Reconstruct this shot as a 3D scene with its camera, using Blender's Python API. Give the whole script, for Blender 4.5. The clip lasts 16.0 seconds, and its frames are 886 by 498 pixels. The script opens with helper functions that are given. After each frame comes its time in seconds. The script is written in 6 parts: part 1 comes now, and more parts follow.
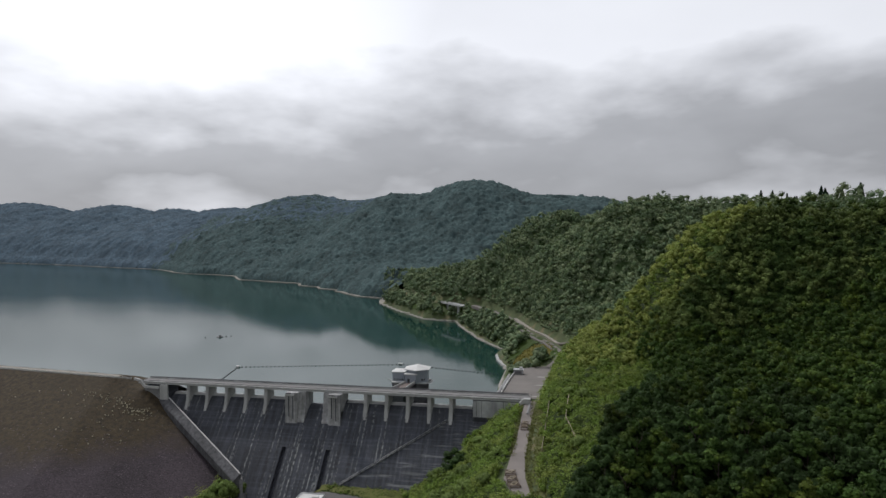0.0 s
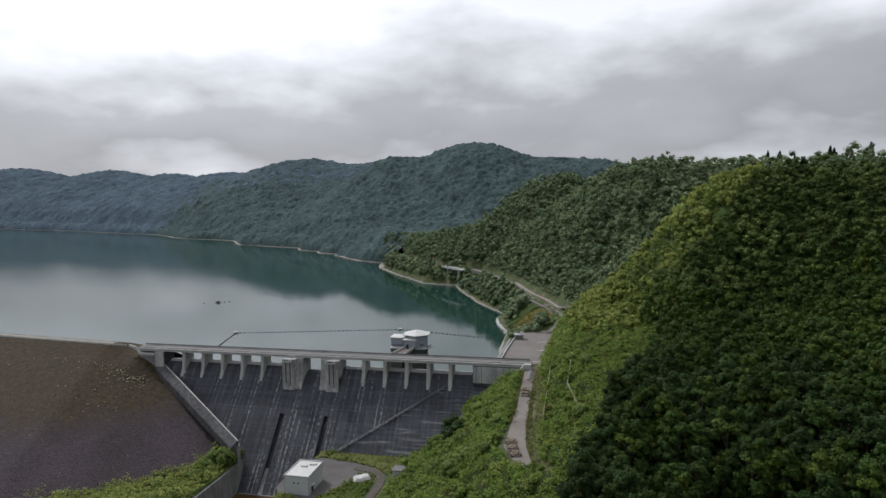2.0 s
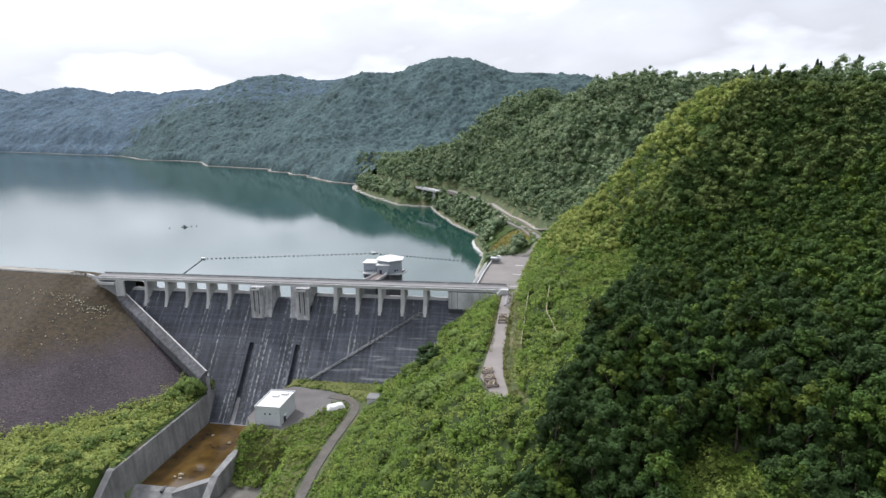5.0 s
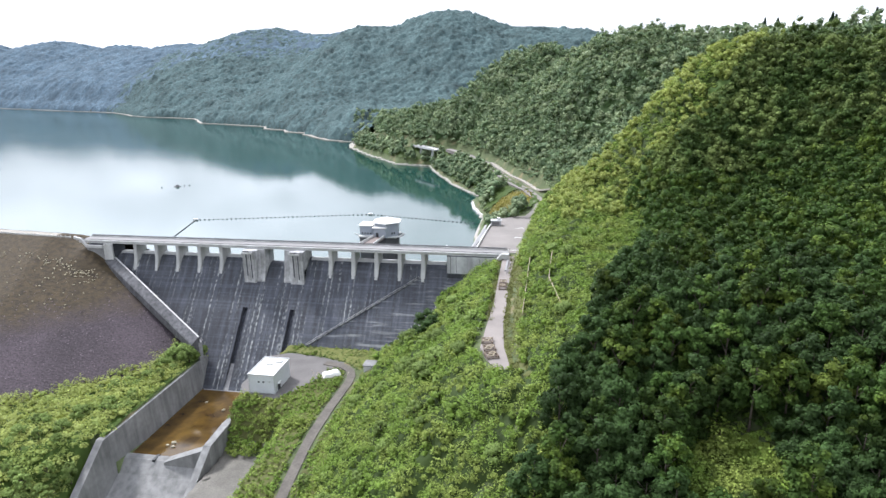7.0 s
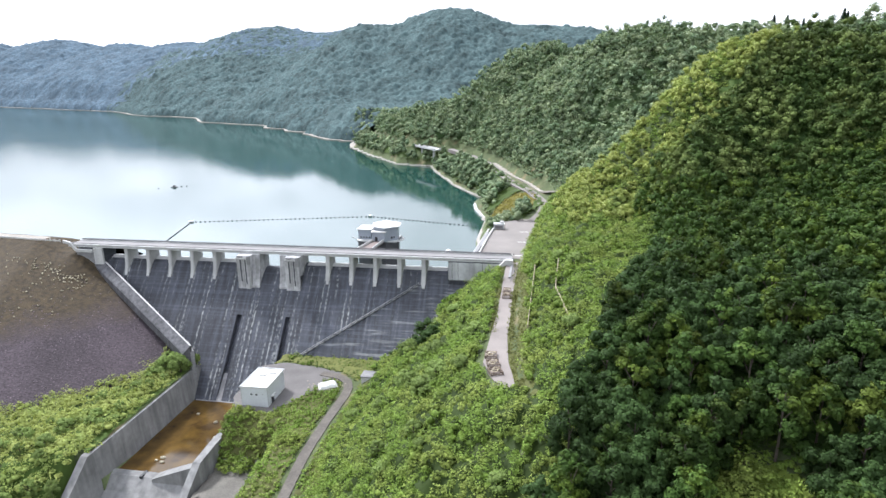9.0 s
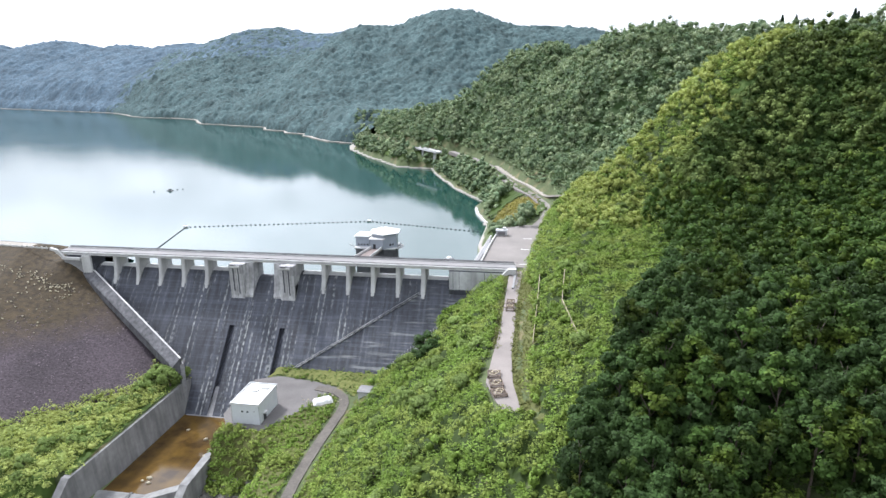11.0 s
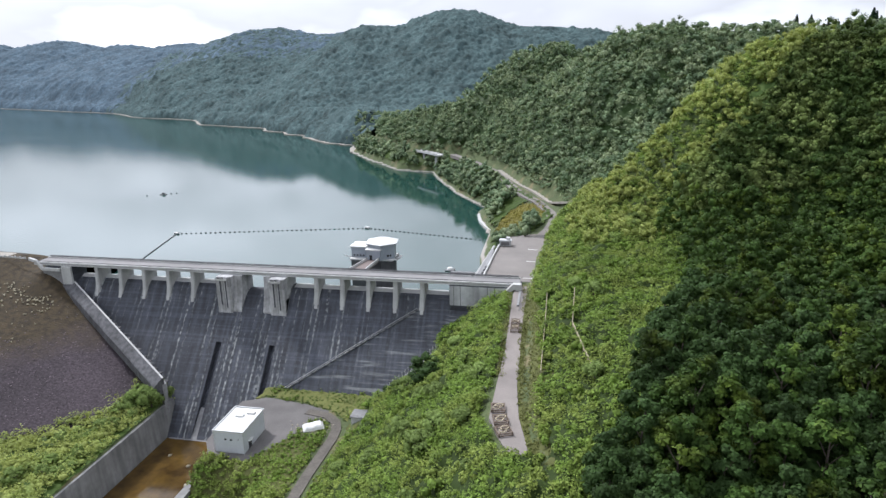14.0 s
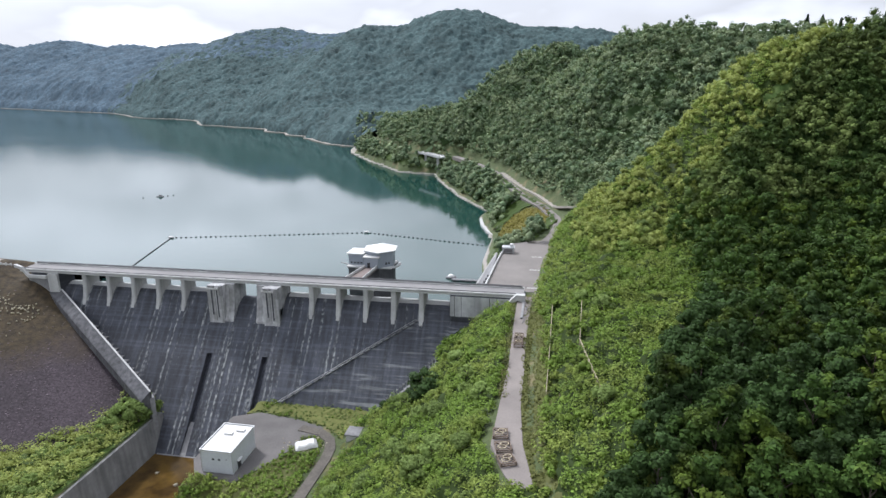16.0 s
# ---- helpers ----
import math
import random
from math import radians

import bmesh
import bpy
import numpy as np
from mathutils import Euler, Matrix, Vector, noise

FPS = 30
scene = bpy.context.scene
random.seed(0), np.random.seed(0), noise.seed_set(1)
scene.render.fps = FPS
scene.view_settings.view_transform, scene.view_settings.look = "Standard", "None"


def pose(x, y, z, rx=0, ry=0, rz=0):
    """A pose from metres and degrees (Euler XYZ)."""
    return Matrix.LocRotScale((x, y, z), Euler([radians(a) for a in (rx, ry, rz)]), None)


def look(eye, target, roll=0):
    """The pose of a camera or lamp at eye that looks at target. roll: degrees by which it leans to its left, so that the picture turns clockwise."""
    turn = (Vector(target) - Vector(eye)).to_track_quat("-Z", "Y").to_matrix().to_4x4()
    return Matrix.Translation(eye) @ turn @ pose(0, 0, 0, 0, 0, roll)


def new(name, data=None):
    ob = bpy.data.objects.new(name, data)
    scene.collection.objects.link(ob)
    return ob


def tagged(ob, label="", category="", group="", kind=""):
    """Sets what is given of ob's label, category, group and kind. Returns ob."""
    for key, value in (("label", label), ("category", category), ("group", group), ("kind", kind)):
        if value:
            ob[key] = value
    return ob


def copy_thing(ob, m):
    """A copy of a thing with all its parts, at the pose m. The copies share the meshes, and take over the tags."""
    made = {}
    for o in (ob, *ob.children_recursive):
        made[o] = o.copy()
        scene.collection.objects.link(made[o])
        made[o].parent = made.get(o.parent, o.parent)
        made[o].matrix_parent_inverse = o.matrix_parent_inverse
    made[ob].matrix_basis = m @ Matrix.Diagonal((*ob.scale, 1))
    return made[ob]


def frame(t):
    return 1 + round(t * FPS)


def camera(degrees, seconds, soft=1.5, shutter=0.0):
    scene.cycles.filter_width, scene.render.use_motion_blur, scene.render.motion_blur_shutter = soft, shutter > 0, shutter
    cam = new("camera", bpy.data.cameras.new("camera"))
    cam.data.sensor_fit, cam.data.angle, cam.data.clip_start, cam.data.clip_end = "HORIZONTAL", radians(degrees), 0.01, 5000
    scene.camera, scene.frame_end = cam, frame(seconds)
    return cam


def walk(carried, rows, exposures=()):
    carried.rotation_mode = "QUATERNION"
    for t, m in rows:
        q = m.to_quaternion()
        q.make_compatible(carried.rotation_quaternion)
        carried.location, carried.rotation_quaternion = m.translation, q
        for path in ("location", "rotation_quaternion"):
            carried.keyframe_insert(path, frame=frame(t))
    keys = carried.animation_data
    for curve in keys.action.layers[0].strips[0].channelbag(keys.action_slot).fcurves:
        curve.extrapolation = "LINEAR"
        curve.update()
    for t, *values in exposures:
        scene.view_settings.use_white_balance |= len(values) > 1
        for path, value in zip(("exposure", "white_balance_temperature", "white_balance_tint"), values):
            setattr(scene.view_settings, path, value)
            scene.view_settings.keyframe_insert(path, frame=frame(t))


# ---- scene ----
cam = camera(71.6, 16.0)
PATH = [
    (0, (106.792, -240.139, 78.443), (106.375, -238.183, 78.4), -0.4),
    (0.5, (106.646, -238.37, 78.305), (106.229, -236.415, 78.238), -0.5),
    (1, (106.479, -236.584, 78.179), (106.061, -234.63, 78.085), -0.6),
    (1.5, (106.291, -234.777, 78.062), (105.873, -232.825, 77.942), -0.7),
    (2, (106.085, -232.948, 77.956), (105.666, -230.999, 77.796), -0.7),
    (2.5, (105.861, -231.096, 77.86), (105.442, -229.151, 77.657), -0.8),
    (3, (105.622, -229.22, 77.773), (105.202, -227.28, 77.528), -0.8),
    (3.5, (105.367, -227.317, 77.695), (104.948, -225.383, 77.407), -0.9),
    (4, (105.099, -225.388, 77.626), (104.68, -223.461, 77.295), -0.9),
    (4.5, (104.819, -223.433, 77.566), (104.414, -221.51, 77.191), -0.9),
    (5, (104.528, -221.45, 77.513), (104.189, -219.523, 77.095), -0.9),
    (7.5, (102.955, -211.136, 77.359), (102.622, -209.245, 76.802), -0.8),
    (8, (102.627, -209.0, 77.348), (102.292, -207.108, 76.791), -0.8),
    (8.5, (102.296, -206.841, 77.342), (101.961, -204.949, 76.787), -0.8),
    (9, (101.966, -204.663, 77.341), (101.629, -202.771, 76.788), -0.8),
    (11.5, (100.355, -193.559, 77.402), (100.013, -191.666, 76.853), -0.8),
    (12, (100.05, -191.316, 77.425), (99.707, -189.423, 76.877), -0.7),
    (12.5, (99.755, -189.072, 77.45), (99.41, -187.18, 76.903), -0.7),
    (13, (99.469, -186.833, 77.478), (99.123, -184.941, 76.931), -0.7),
    (13.5, (99.195, -184.603, 77.508), (98.848, -182.711, 76.962), -0.7),
    (14, (98.934, -182.385, 77.54), (98.586, -180.493, 76.993), -0.7),
    (14.5, (98.688, -180.185, 77.573), (98.337, -178.293, 77.026), -0.7),
    (15, (98.456, -178.008, 77.606), (98.105, -176.116, 77.061), -0.7),
    (15.5, (98.242, -175.858, 77.64), (97.888, -173.966, 77.095), -0.6),
    (16, (98.046, -173.741, 77.675), (97.69, -171.85, 77.129), -0.6),
]
walk(cam, [(t, look(eye, target, roll)) for t, eye, target, roll in PATH],
     exposures=[(0, -1.5, 6150, 12), (2.5, -1.25, 6100, 12), (5, -0.34, 5950, 13), (7.5, 0.28, 5850, 13), (9, 0.3, 5850, 13), (12.5, 0.16, 5850, 13), (13.4, -0.17, 5850, 13), (14.5, -0.30, 5850, 13), (16, -0.35, 5850, 13)])

# ---------------------------------------------------------------- light
SUN_AZ, SUN_EL = -57.0, 52.0          # degrees clockwise from +y, and above the horizon
world = bpy.data.worlds.new("overcast_sky")
scene.world = world
world.use_nodes = True


def link_math(nt, op, a, b=None, clamp=False):
    n = nt.nodes.new("ShaderNodeMath")
    n.operation, n.use_clamp = op, clamp
    for k, v in enumerate((a, b)):
        if v is None:
            continue
        if isinstance(v, (int, float)):
            n.inputs[k].default_value = v
        else:
            nt.links.new(v, n.inputs[k])
    return n.outputs[0]


def ramp(nt, fac, stops):
    n = nt.nodes.new("ShaderNodeValToRGB")
    while len(n.color_ramp.elements) < len(stops):
        n.color_ramp.elements.new(0.5)
    for e, (p, c) in zip(n.color_ramp.elements, stops):
        e.position, e.color = p, (*c, 1) if len(c) == 3 else c
    nt.links.new(fac, n.inputs[0])
    return n.outputs[0]


def grey(v):
    return (v, v, v)


def build_sky():
    """High overcast: a bright white veil with a broken grey cloud bank low over the hills."""
    nt = world.node_tree
    nt.nodes.clear()
    out = nt.nodes.new("ShaderNodeOutputWorld")
    bg = nt.nodes.new("ShaderNodeBackground")
    sky = nt.nodes.new("ShaderNodeTexSky")
    sky.sky_type, sky.sun_disc = "NISHITA", False
    sky.sun_elevation, sky.sun_rotation = radians(SUN_EL), radians(SUN_AZ)
    sky.air_density, sky.dust_density = 1.0, 3.0
    co = nt.nodes.new("ShaderNodeTexCoord").outputs["Generated"]
    sep = nt.nodes.new("ShaderNodeSeparateXYZ")
    nt.links.new(co, sep.inputs[0])
    x, z = sep.outputs[0], sep.outputs[2]

    def clouds(scale, stretch, detail, rough, offset):
        mp = nt.nodes.new("ShaderNodeMapping")
        mp.inputs["Scale"].default_value = (scale, scale, scale * stretch)
        mp.inputs["Location"].default_value = offset
        nt.links.new(co, mp.inputs[0])
        nz = nt.nodes.new("ShaderNodeTexNoise")
        nz.inputs["Scale"].default_value = 1.0
        nz.inputs["Detail"].default_value = detail
        nz.inputs["Roughness"].default_value = rough
        nt.links.new(mp.outputs[0], nz.inputs["Vector"])
        return nz.outputs["Fac"]

    big = clouds(2.8, 2.6, 5, 0.5, (1.3, 0.2, 4.1))
    fine = clouds(5.5, 2.4, 4, 0.5, (5.3, 2.2, 0.4))
    # height above the horizon, bent by the clouds; the bank stands higher on the +x side
    lift = link_math(nt, "MULTIPLY", x, 0.07)
    h = link_math(nt, "SUBTRACT", z, lift)
    h = link_math(nt, "ADD", h, link_math(nt, "MULTIPLY", link_math(nt, "SUBTRACT", big, 0.5), 0.34))
    h = link_math(nt, "ADD", h, link_math(nt, "MULTIPLY", link_math(nt, "SUBTRACT", fine, 0.5), 0.18))
    bank = ramp(nt, h, [(0.0, grey(0.92)), (0.035, grey(0.76)), (0.09, grey(0.50)), (0.16, grey(0.58)), (0.22, grey(0.88)), (0.29, grey(1.2)), (0.7, grey(1.0))])
    # brightest patch of the veil, set apart from the sun to lighten the lake
    dot = nt.nodes.new("ShaderNodeVectorMath")
    dot.operation = "DOT_PRODUCT"
    nt.links.new(co, dot.inputs[0])
    a, e = radians(GLOW_AZ), radians(GLOW_EL)
    dot.inputs[1].default_value = (math.sin(a) * math.cos(e), math.cos(a) * math.cos(e), math.sin(e))
    glow = ramp(nt, dot.outputs["Value"], [(0.0, grey(0.8)), (0.45, grey(1.25)), (0.70, grey(1.35)), (0.84, grey(1.4)), (0.93, grey(1.42)), (1.0, grey(1.9))])
    veil = nt.nodes.new("ShaderNodeMix")
    veil.data_type, veil.blend_type = "RGBA", "MULTIPLY"
    veil.inputs["Factor"].default_value = 1.0
    nt.links.new(bank, veil.inputs["A"])
    nt.links.new(glow, veil.inputs["B"])
    tint = nt.nodes.new("ShaderNodeMix")
    tint.data_type, tint.blend_type = "RGBA", "MULTIPLY"
    tint.inputs["Factor"].default_value = 1.0
    nt.links.new(veil.outputs["Result"], tint.inputs["A"])
    tint.inputs["B"].default_value = (1.0, 1.0, 1.0, 1)
    sc = nt.nodes.new("ShaderNodeMix")
    sc.data_type, sc.blend_type = "RGBA", "MULTIPLY"
    sc.inputs["Factor"].default_value = 1.0
    nt.links.new(sky.outputs[0], sc.inputs["A"])
    sc.inputs["B"].default_value = (0.09, 0.09, 0.09, 1)
    mix = nt.nodes.new("ShaderNodeMix")
    mix.data_type = "RGBA"
    mix.inputs["Factor"].default_value = 0.92
    nt.links.new(sc.outputs["Result"], mix.inputs["A"])
    nt.links.new(tint.outputs["Result"], mix.inputs["B"])
    nt.links.new(mix.outputs["Result"], bg.inputs["Color"])
    bg.inputs["Strength"].default_value = SKY
    nt.links.new(bg.outputs[0], out.inputs[0])


GLOW_AZ, GLOW_EL = -35.0, 25.0
SKY = 1.6
build_sky()
sun = new("sun", bpy.data.lights.new("sun", "SUN"))
sun.data.energy, sun.data.angle, sun.data.color = 5.0, radians(7), (1.0, 0.95, 0.86)
_a, _e = radians(SUN_AZ), radians(SUN_EL)
sun.matrix_world = look((0, 0, 0), (-math.sin(_a) * math.cos(_e), -math.cos(_a) * math.cos(_e), -math.sin(_e)))
sun.location = (-200, 100, 400)

# ---------------------------------------------------------------- materials


def surface(name, color, rough=0.8, metal=0.0, grain=(1.0, 0.25), broad=(0.08, 0.25), bump=0.3, bump_scale=4.0, island=0.0, objrand=0.0, spec=0.5, second=None):
    """A surface with fine grain and broad stains. grain, broad: (scale per metre, strength)."""
    m = bpy.data.materials.new(name)
    m.use_nodes = True
    nt = m.node_tree
    bs = nt.nodes["Principled BSDF"]
    bs.inputs["Roughness"].default_value = rough
    bs.inputs["Metallic"].default_value = metal
    bs.inputs["Specular IOR Level"].default_value = spec
    geo = nt.nodes.new("ShaderNodeNewGeometry")
    pos = geo.outputs["Position"]

    def noise_tex(scale, detail=4):
        n = nt.nodes.new("ShaderNodeTexNoise")
        n.inputs["Scale"].default_value = scale
        n.inputs["Detail"].default_value = detail
        nt.links.new(pos, n.inputs["Vector"])
        return n.outputs["Fac"]

    v = link_math(nt, "ADD", 1.0, link_math(nt, "MULTIPLY", link_math(nt, "SUBTRACT", noise_tex(grain[0]), 0.5), grain[1] * 2.5))
    b = link_math(nt, "ADD", 1.0, link_math(nt, "MULTIPLY", link_math(nt, "SUBTRACT", noise_tex(broad[0], 5), 0.5), broad[1] * 2.5))
    v = link_math(nt, "MULTIPLY", v, b)
    if island:
        v = link_math(nt, "MULTIPLY", v, link_math(nt, "ADD", 1 - island, link_math(nt, "MULTIPLY", geo.outputs["Random Per Island"], 2 * island)))
    if objrand:
        oi = nt.nodes.new("ShaderNodeObjectInfo")
        v = link_math(nt, "MULTIPLY", v, link_math(nt, "ADD", 1 - objrand, link_math(nt, "MULTIPLY", oi.outputs["Random"], 2 * objrand)))
    mx = nt.nodes.new("ShaderNodeMix")
    mx.data_type, mx.blend_type = "RGBA", "MULTIPLY"
    mx.inputs["Factor"].default_value = 1.0
    if second:
        two = nt.nodes.new("ShaderNodeMix")
        two.data_type = "RGBA"
        two.inputs["A"].default_value, two.inputs["B"].default_value = (*color, 1), (*second[0], 1)
        nt.links.new(ramp(nt, noise_tex(second[1], 5), [(second[2] - 0.08, grey(0)), (second[2] + 0.08, grey(1))]), two.inputs["Factor"])
        nt.links.new(two.outputs["Result"], mx.inputs["A"])
    else:
        mx.inputs["A"].default_value = (*color, 1)
    nt.links.new(v, mx.inputs["B"])
    nt.links.new(mx.outputs["Result"], bs.inputs["Base Color"])
    if bump:
        bp = nt.nodes.new("ShaderNodeBump")
        bp.inputs["Strength"].default_value = bump
        bp.inputs["Distance"].default_value = 0.3
        nt.links.new(noise_tex(bump_scale, 5), bp.inputs["Height"])
        nt.links.new(bp.outputs[0], bs.inputs["Normal"])
    return m


def foliage(name, color, vary=0.35, objrand=0.0, shift=0.14, rough=0.6, second=None):
    """Leaves: varied from leaf to leaf, a little light comes through them."""
    m = surface(name, color, rough, grain=(0.5, 0.25), broad=(0.035, 0.35), bump=0, island=vary, objrand=objrand, spec=0.08, second=second)
    nt = m.node_tree
    bs = nt.nodes["Principled BSDF"]
    out = [n for n in nt.nodes if n.type == "OUTPUT_MATERIAL"][0]
    tr = nt.nodes.new("ShaderNodeBsdfTranslucent")
    tr.inputs["Color"].default_value = (color[0] * 1.6, color[1] * 1.5, color[2] * 0.7, 1)
    ms = nt.nodes.new("ShaderNodeMixShader")
    ms.inputs[0].default_value = shift
    nt.links.new(bs.outputs[0], ms.inputs[1])
    nt.links.new(tr.outputs[0], ms.inputs[2])
    nt.links.new(ms.outputs[0], out.inputs[0])
    return m


def streaky(m, strength, sx=1.3, sz=0.07):
    """Adds run-off streaks down a wall."""
    nt = m.node_tree
    bs = nt.nodes["Principled BSDF"]
    old = bs.inputs["Base Color"].links[0].from_socket
    geo = nt.nodes.new("ShaderNodeNewGeometry")
    mp = nt.nodes.new("ShaderNodeMapping")
    mp.inputs["Scale"].default_value = (sx, sx, sz)
    nt.links.new(geo.outputs["Position"], mp.inputs[0])
    nz = nt.nodes.new("ShaderNodeTexNoise")
    nz.inputs["Scale"].default_value, nz.inputs["Detail"].default_value = 1.0, 4
    nt.links.new(mp.outputs[0], nz.inputs["Vector"])
    mx = nt.nodes.new("ShaderNodeMix")
    mx.data_type, mx.blend_type = "RGBA", "MULTIPLY"
    mx.inputs["Factor"].default_value = 1.0
    nt.links.new(old, mx.inputs["A"])
    nt.links.new(ramp(nt, nz.outputs["Fac"], [(0.36, grey(1 - strength)), (0.58, grey(1.0))]), mx.inputs["B"])
    nt.links.new(mx.outputs["Result"], bs.inputs["Base Color"])
    return m


CONCRETE = surface("pale_concrete", (0.42, 0.42, 0.415), 0.85, grain=(2.0, 0.15), broad=(0.2, 0.25), bump=0.15)
YARDM = surface("dark_yard_asphalt", (0.105, 0.098, 0.096), 0.9, grain=(3.0, 0.2), broad=(0.15, 0.35), bump=0.1)
CONCRETE_OLD = surface("weathered_concrete", (0.20, 0.20, 0.205), 0.9, grain=(1.2, 0.3), broad=(0.15, 0.4), bump=0.2)
ASPHALT = surface("worn_asphalt", (0.17, 0.155, 0.145), 0.9, grain=(3.0, 0.15), broad=(0.12, 0.25), bump=0.1)
TRACK = surface("muddy_worn_asphalt", (0.088, 0.079, 0.068), 0.92, grain=(2.0, 0.35), broad=(0.25, 0.4), bump=0.2)
ROADM = surface("sun_bleached_asphalt", (0.185, 0.164, 0.152), 0.9, grain=(3.0, 0.15), broad=(0.12, 0.3), bump=0.1)
PAD_GRAVEL = surface("grey_gravel", (0.115, 0.108, 0.095), 0.95, grain=(2.5, 0.35), broad=(0.3, 0.35), bump=0.4)
GRAVEL = surface("gravel_track", (0.26, 0.24, 0.21), 0.95, grain=(3.0, 0.3), broad=(0.2, 0.3), bump=0.4)
SOIL = surface("grassy_soil", (0.058, 0.078, 0.027), 0.95, grain=(1.0, 0.4), broad=(0.06, 0.35), bump=0.6, bump_scale=1.5, second=((0.13, 0.11, 0.055), 0.12, 0.62))
WHITE = surface("white_painted_roof", (0.56, 0.56, 0.55), 0.6, grain=(1.5, 0.06), broad=(0.3, 0.1), bump=0.03)
RENDERED = surface("pale_grey_wall", (0.50, 0.52, 0.54), 0.7, grain=(2.0, 0.08), broad=(0.3, 0.12), bump=0.05)
PANEL = surface("grey_metal_panel", (0.30, 0.33, 0.37), 0.5, 0.2, grain=(2.0, 0.08), broad=(0.4, 0.12), bump=0.03)
STEEL = surface("weathered_steel", (0.16, 0.16, 0.165), 0.55, 0.6, grain=(3.0, 0.2), broad=(0.5, 0.2), bump=0.05)
GALV = surface("galvanised_steel", (0.42, 0.43, 0.44), 0.5, 0.5, grain=(3.0, 0.1), broad=(0.5, 0.1), bump=0.0)
RUSTY = surface("rusty_timber_and_steel", (0.12, 0.088, 0.066), 0.8, grain=(3.0, 0.3), broad=(0.6, 0.3), bump=0.2)
DARK = surface("dark_opening", (0.02, 0.022, 0.025), 0.6, bump=0)
STONE = surface("pale_field_stone", (0.33, 0.30, 0.22), 0.9, grain=(3.0, 0.25), broad=(0.5, 0.3), bump=0.2, island=0.3)
BARK = surface("grey_brown_bark", (0.075, 0.060, 0.047), 0.95, grain=(4.0, 0.4), broad=(0.5, 0.3), bump=0.5)
TIMBER = surface("bleached_timber", (0.36, 0.31, 0.22), 0.85, grain=(4.0, 0.3), broad=(0.5, 0.2), bump=0.2)

LEAF_BRIGHT = foliage("bright_shrub_leaves", (0.114, 0.176, 0.031), 0.55, shift=0.16, second=((0.155, 0.196, 0.044), 0.11, 0.52))
# light patches in this colour imitate lit crowns and haze up the slope
LEAF_UPPER = foliage("upper_wood_leaves", (0.046, 0.077, 0.020), 0.4, second=((0.130, 0.170, 0.050), 0.10, 0.52))
LEAF_SPUR = foliage("pale_lime_leaves", (0.250, 0.290, 0.084), 0.4, shift=0.2, second=((0.165, 0.218, 0.060), 0.13, 0.55))
# understorey tone, darkened to imitate shade between clumps of scrub
LEAF_UNDER = foliage("understorey_gap_shade_leaves", (0.044, 0.071, 0.016), 0.4)
# darkened for the shaded wood; the yellower patches imitate lit crowns
LEAF_TREE = foliage("broad_leaves", (0.031, 0.058, 0.012), 0.4, objrand=0.45, second=((0.066, 0.096, 0.014), 0.16, 0.57))
LEAF_LIGHT = foliage("light_broad_leaves", (0.090, 0.122, 0.022), 0.35, objrand=0.35)
# deep green, with shade on the slope and between crowns mixed in
LEAF_DEEP = foliage("deep_green_shade_leaves", (0.032, 0.059, 0.017), 0.35, objrand=0.35)
# made paler and greyer, so the ridge haze sits in the leaf colour
LEAF_MID = foliage("hazed_hillside_leaves", (0.116, 0.168, 0.092), 0.4, second=((0.220, 0.268, 0.150), 0.10, 0.53))
# far canopies: aerial haze is put into the base colour as extra blue
CANOPY = surface("hazed_hill_canopy", (0.054, 0.084, 0.086), 0.9, grain=(0.22, 0.7), broad=(0.03, 0.6), bump=0, bump_scale=0.12, spec=0.1)
CANOPY_FAR = surface("hazed_distant_canopy", (0.062, 0.094, 0.124), 0.9, grain=(0.14, 0.6), broad=(0.02, 0.5), bump=0, bump_scale=0.07, spec=0.1)
for _m in (CANOPY, CANOPY_FAR):
    for _n in _m.node_tree.nodes:
        if _n.type == "BUMP":
            _n.inputs["Distance"].default_value = 6.0
for _m, _f in ((LEAF_MID, 0.16), (LEAF_TREE, 0.22)):
    for _n in _m.node_tree.nodes:
        if _n.type == "TEX_NOISE" and abs(_n.inputs["Scale"].default_value - 0.5) < 0.01:
            _n.inputs["Scale"].default_value = _f
LEAF_BUSH = foliage("grey_green_bush_leaves", (0.140, 0.195, 0.056), 0.35, objrand=0.3)
LEAF_VERGE = foliage("verge_grass_blades", (0.115, 0.125, 0.042), 0.3)
LEAF_DRY = foliage("dry_meadow_grass", (0.165, 0.150, 0.032), 0.3)
LEAF_PINE = foliage("conifer_needles", (0.018, 0.036, 0.018), 0.3, shift=0.05)

# ---------------------------------------------------------------- mesh helpers


def part(name, bm, material, parent=None, label=""):
    me = bpy.data.meshes.new(name)
    bm.to_mesh(me)
    bm.free()
    me.materials.append(material)
    ob = new(name, me)
    ob.parent = parent
    if label:
        tagged(ob, label)
    return ob


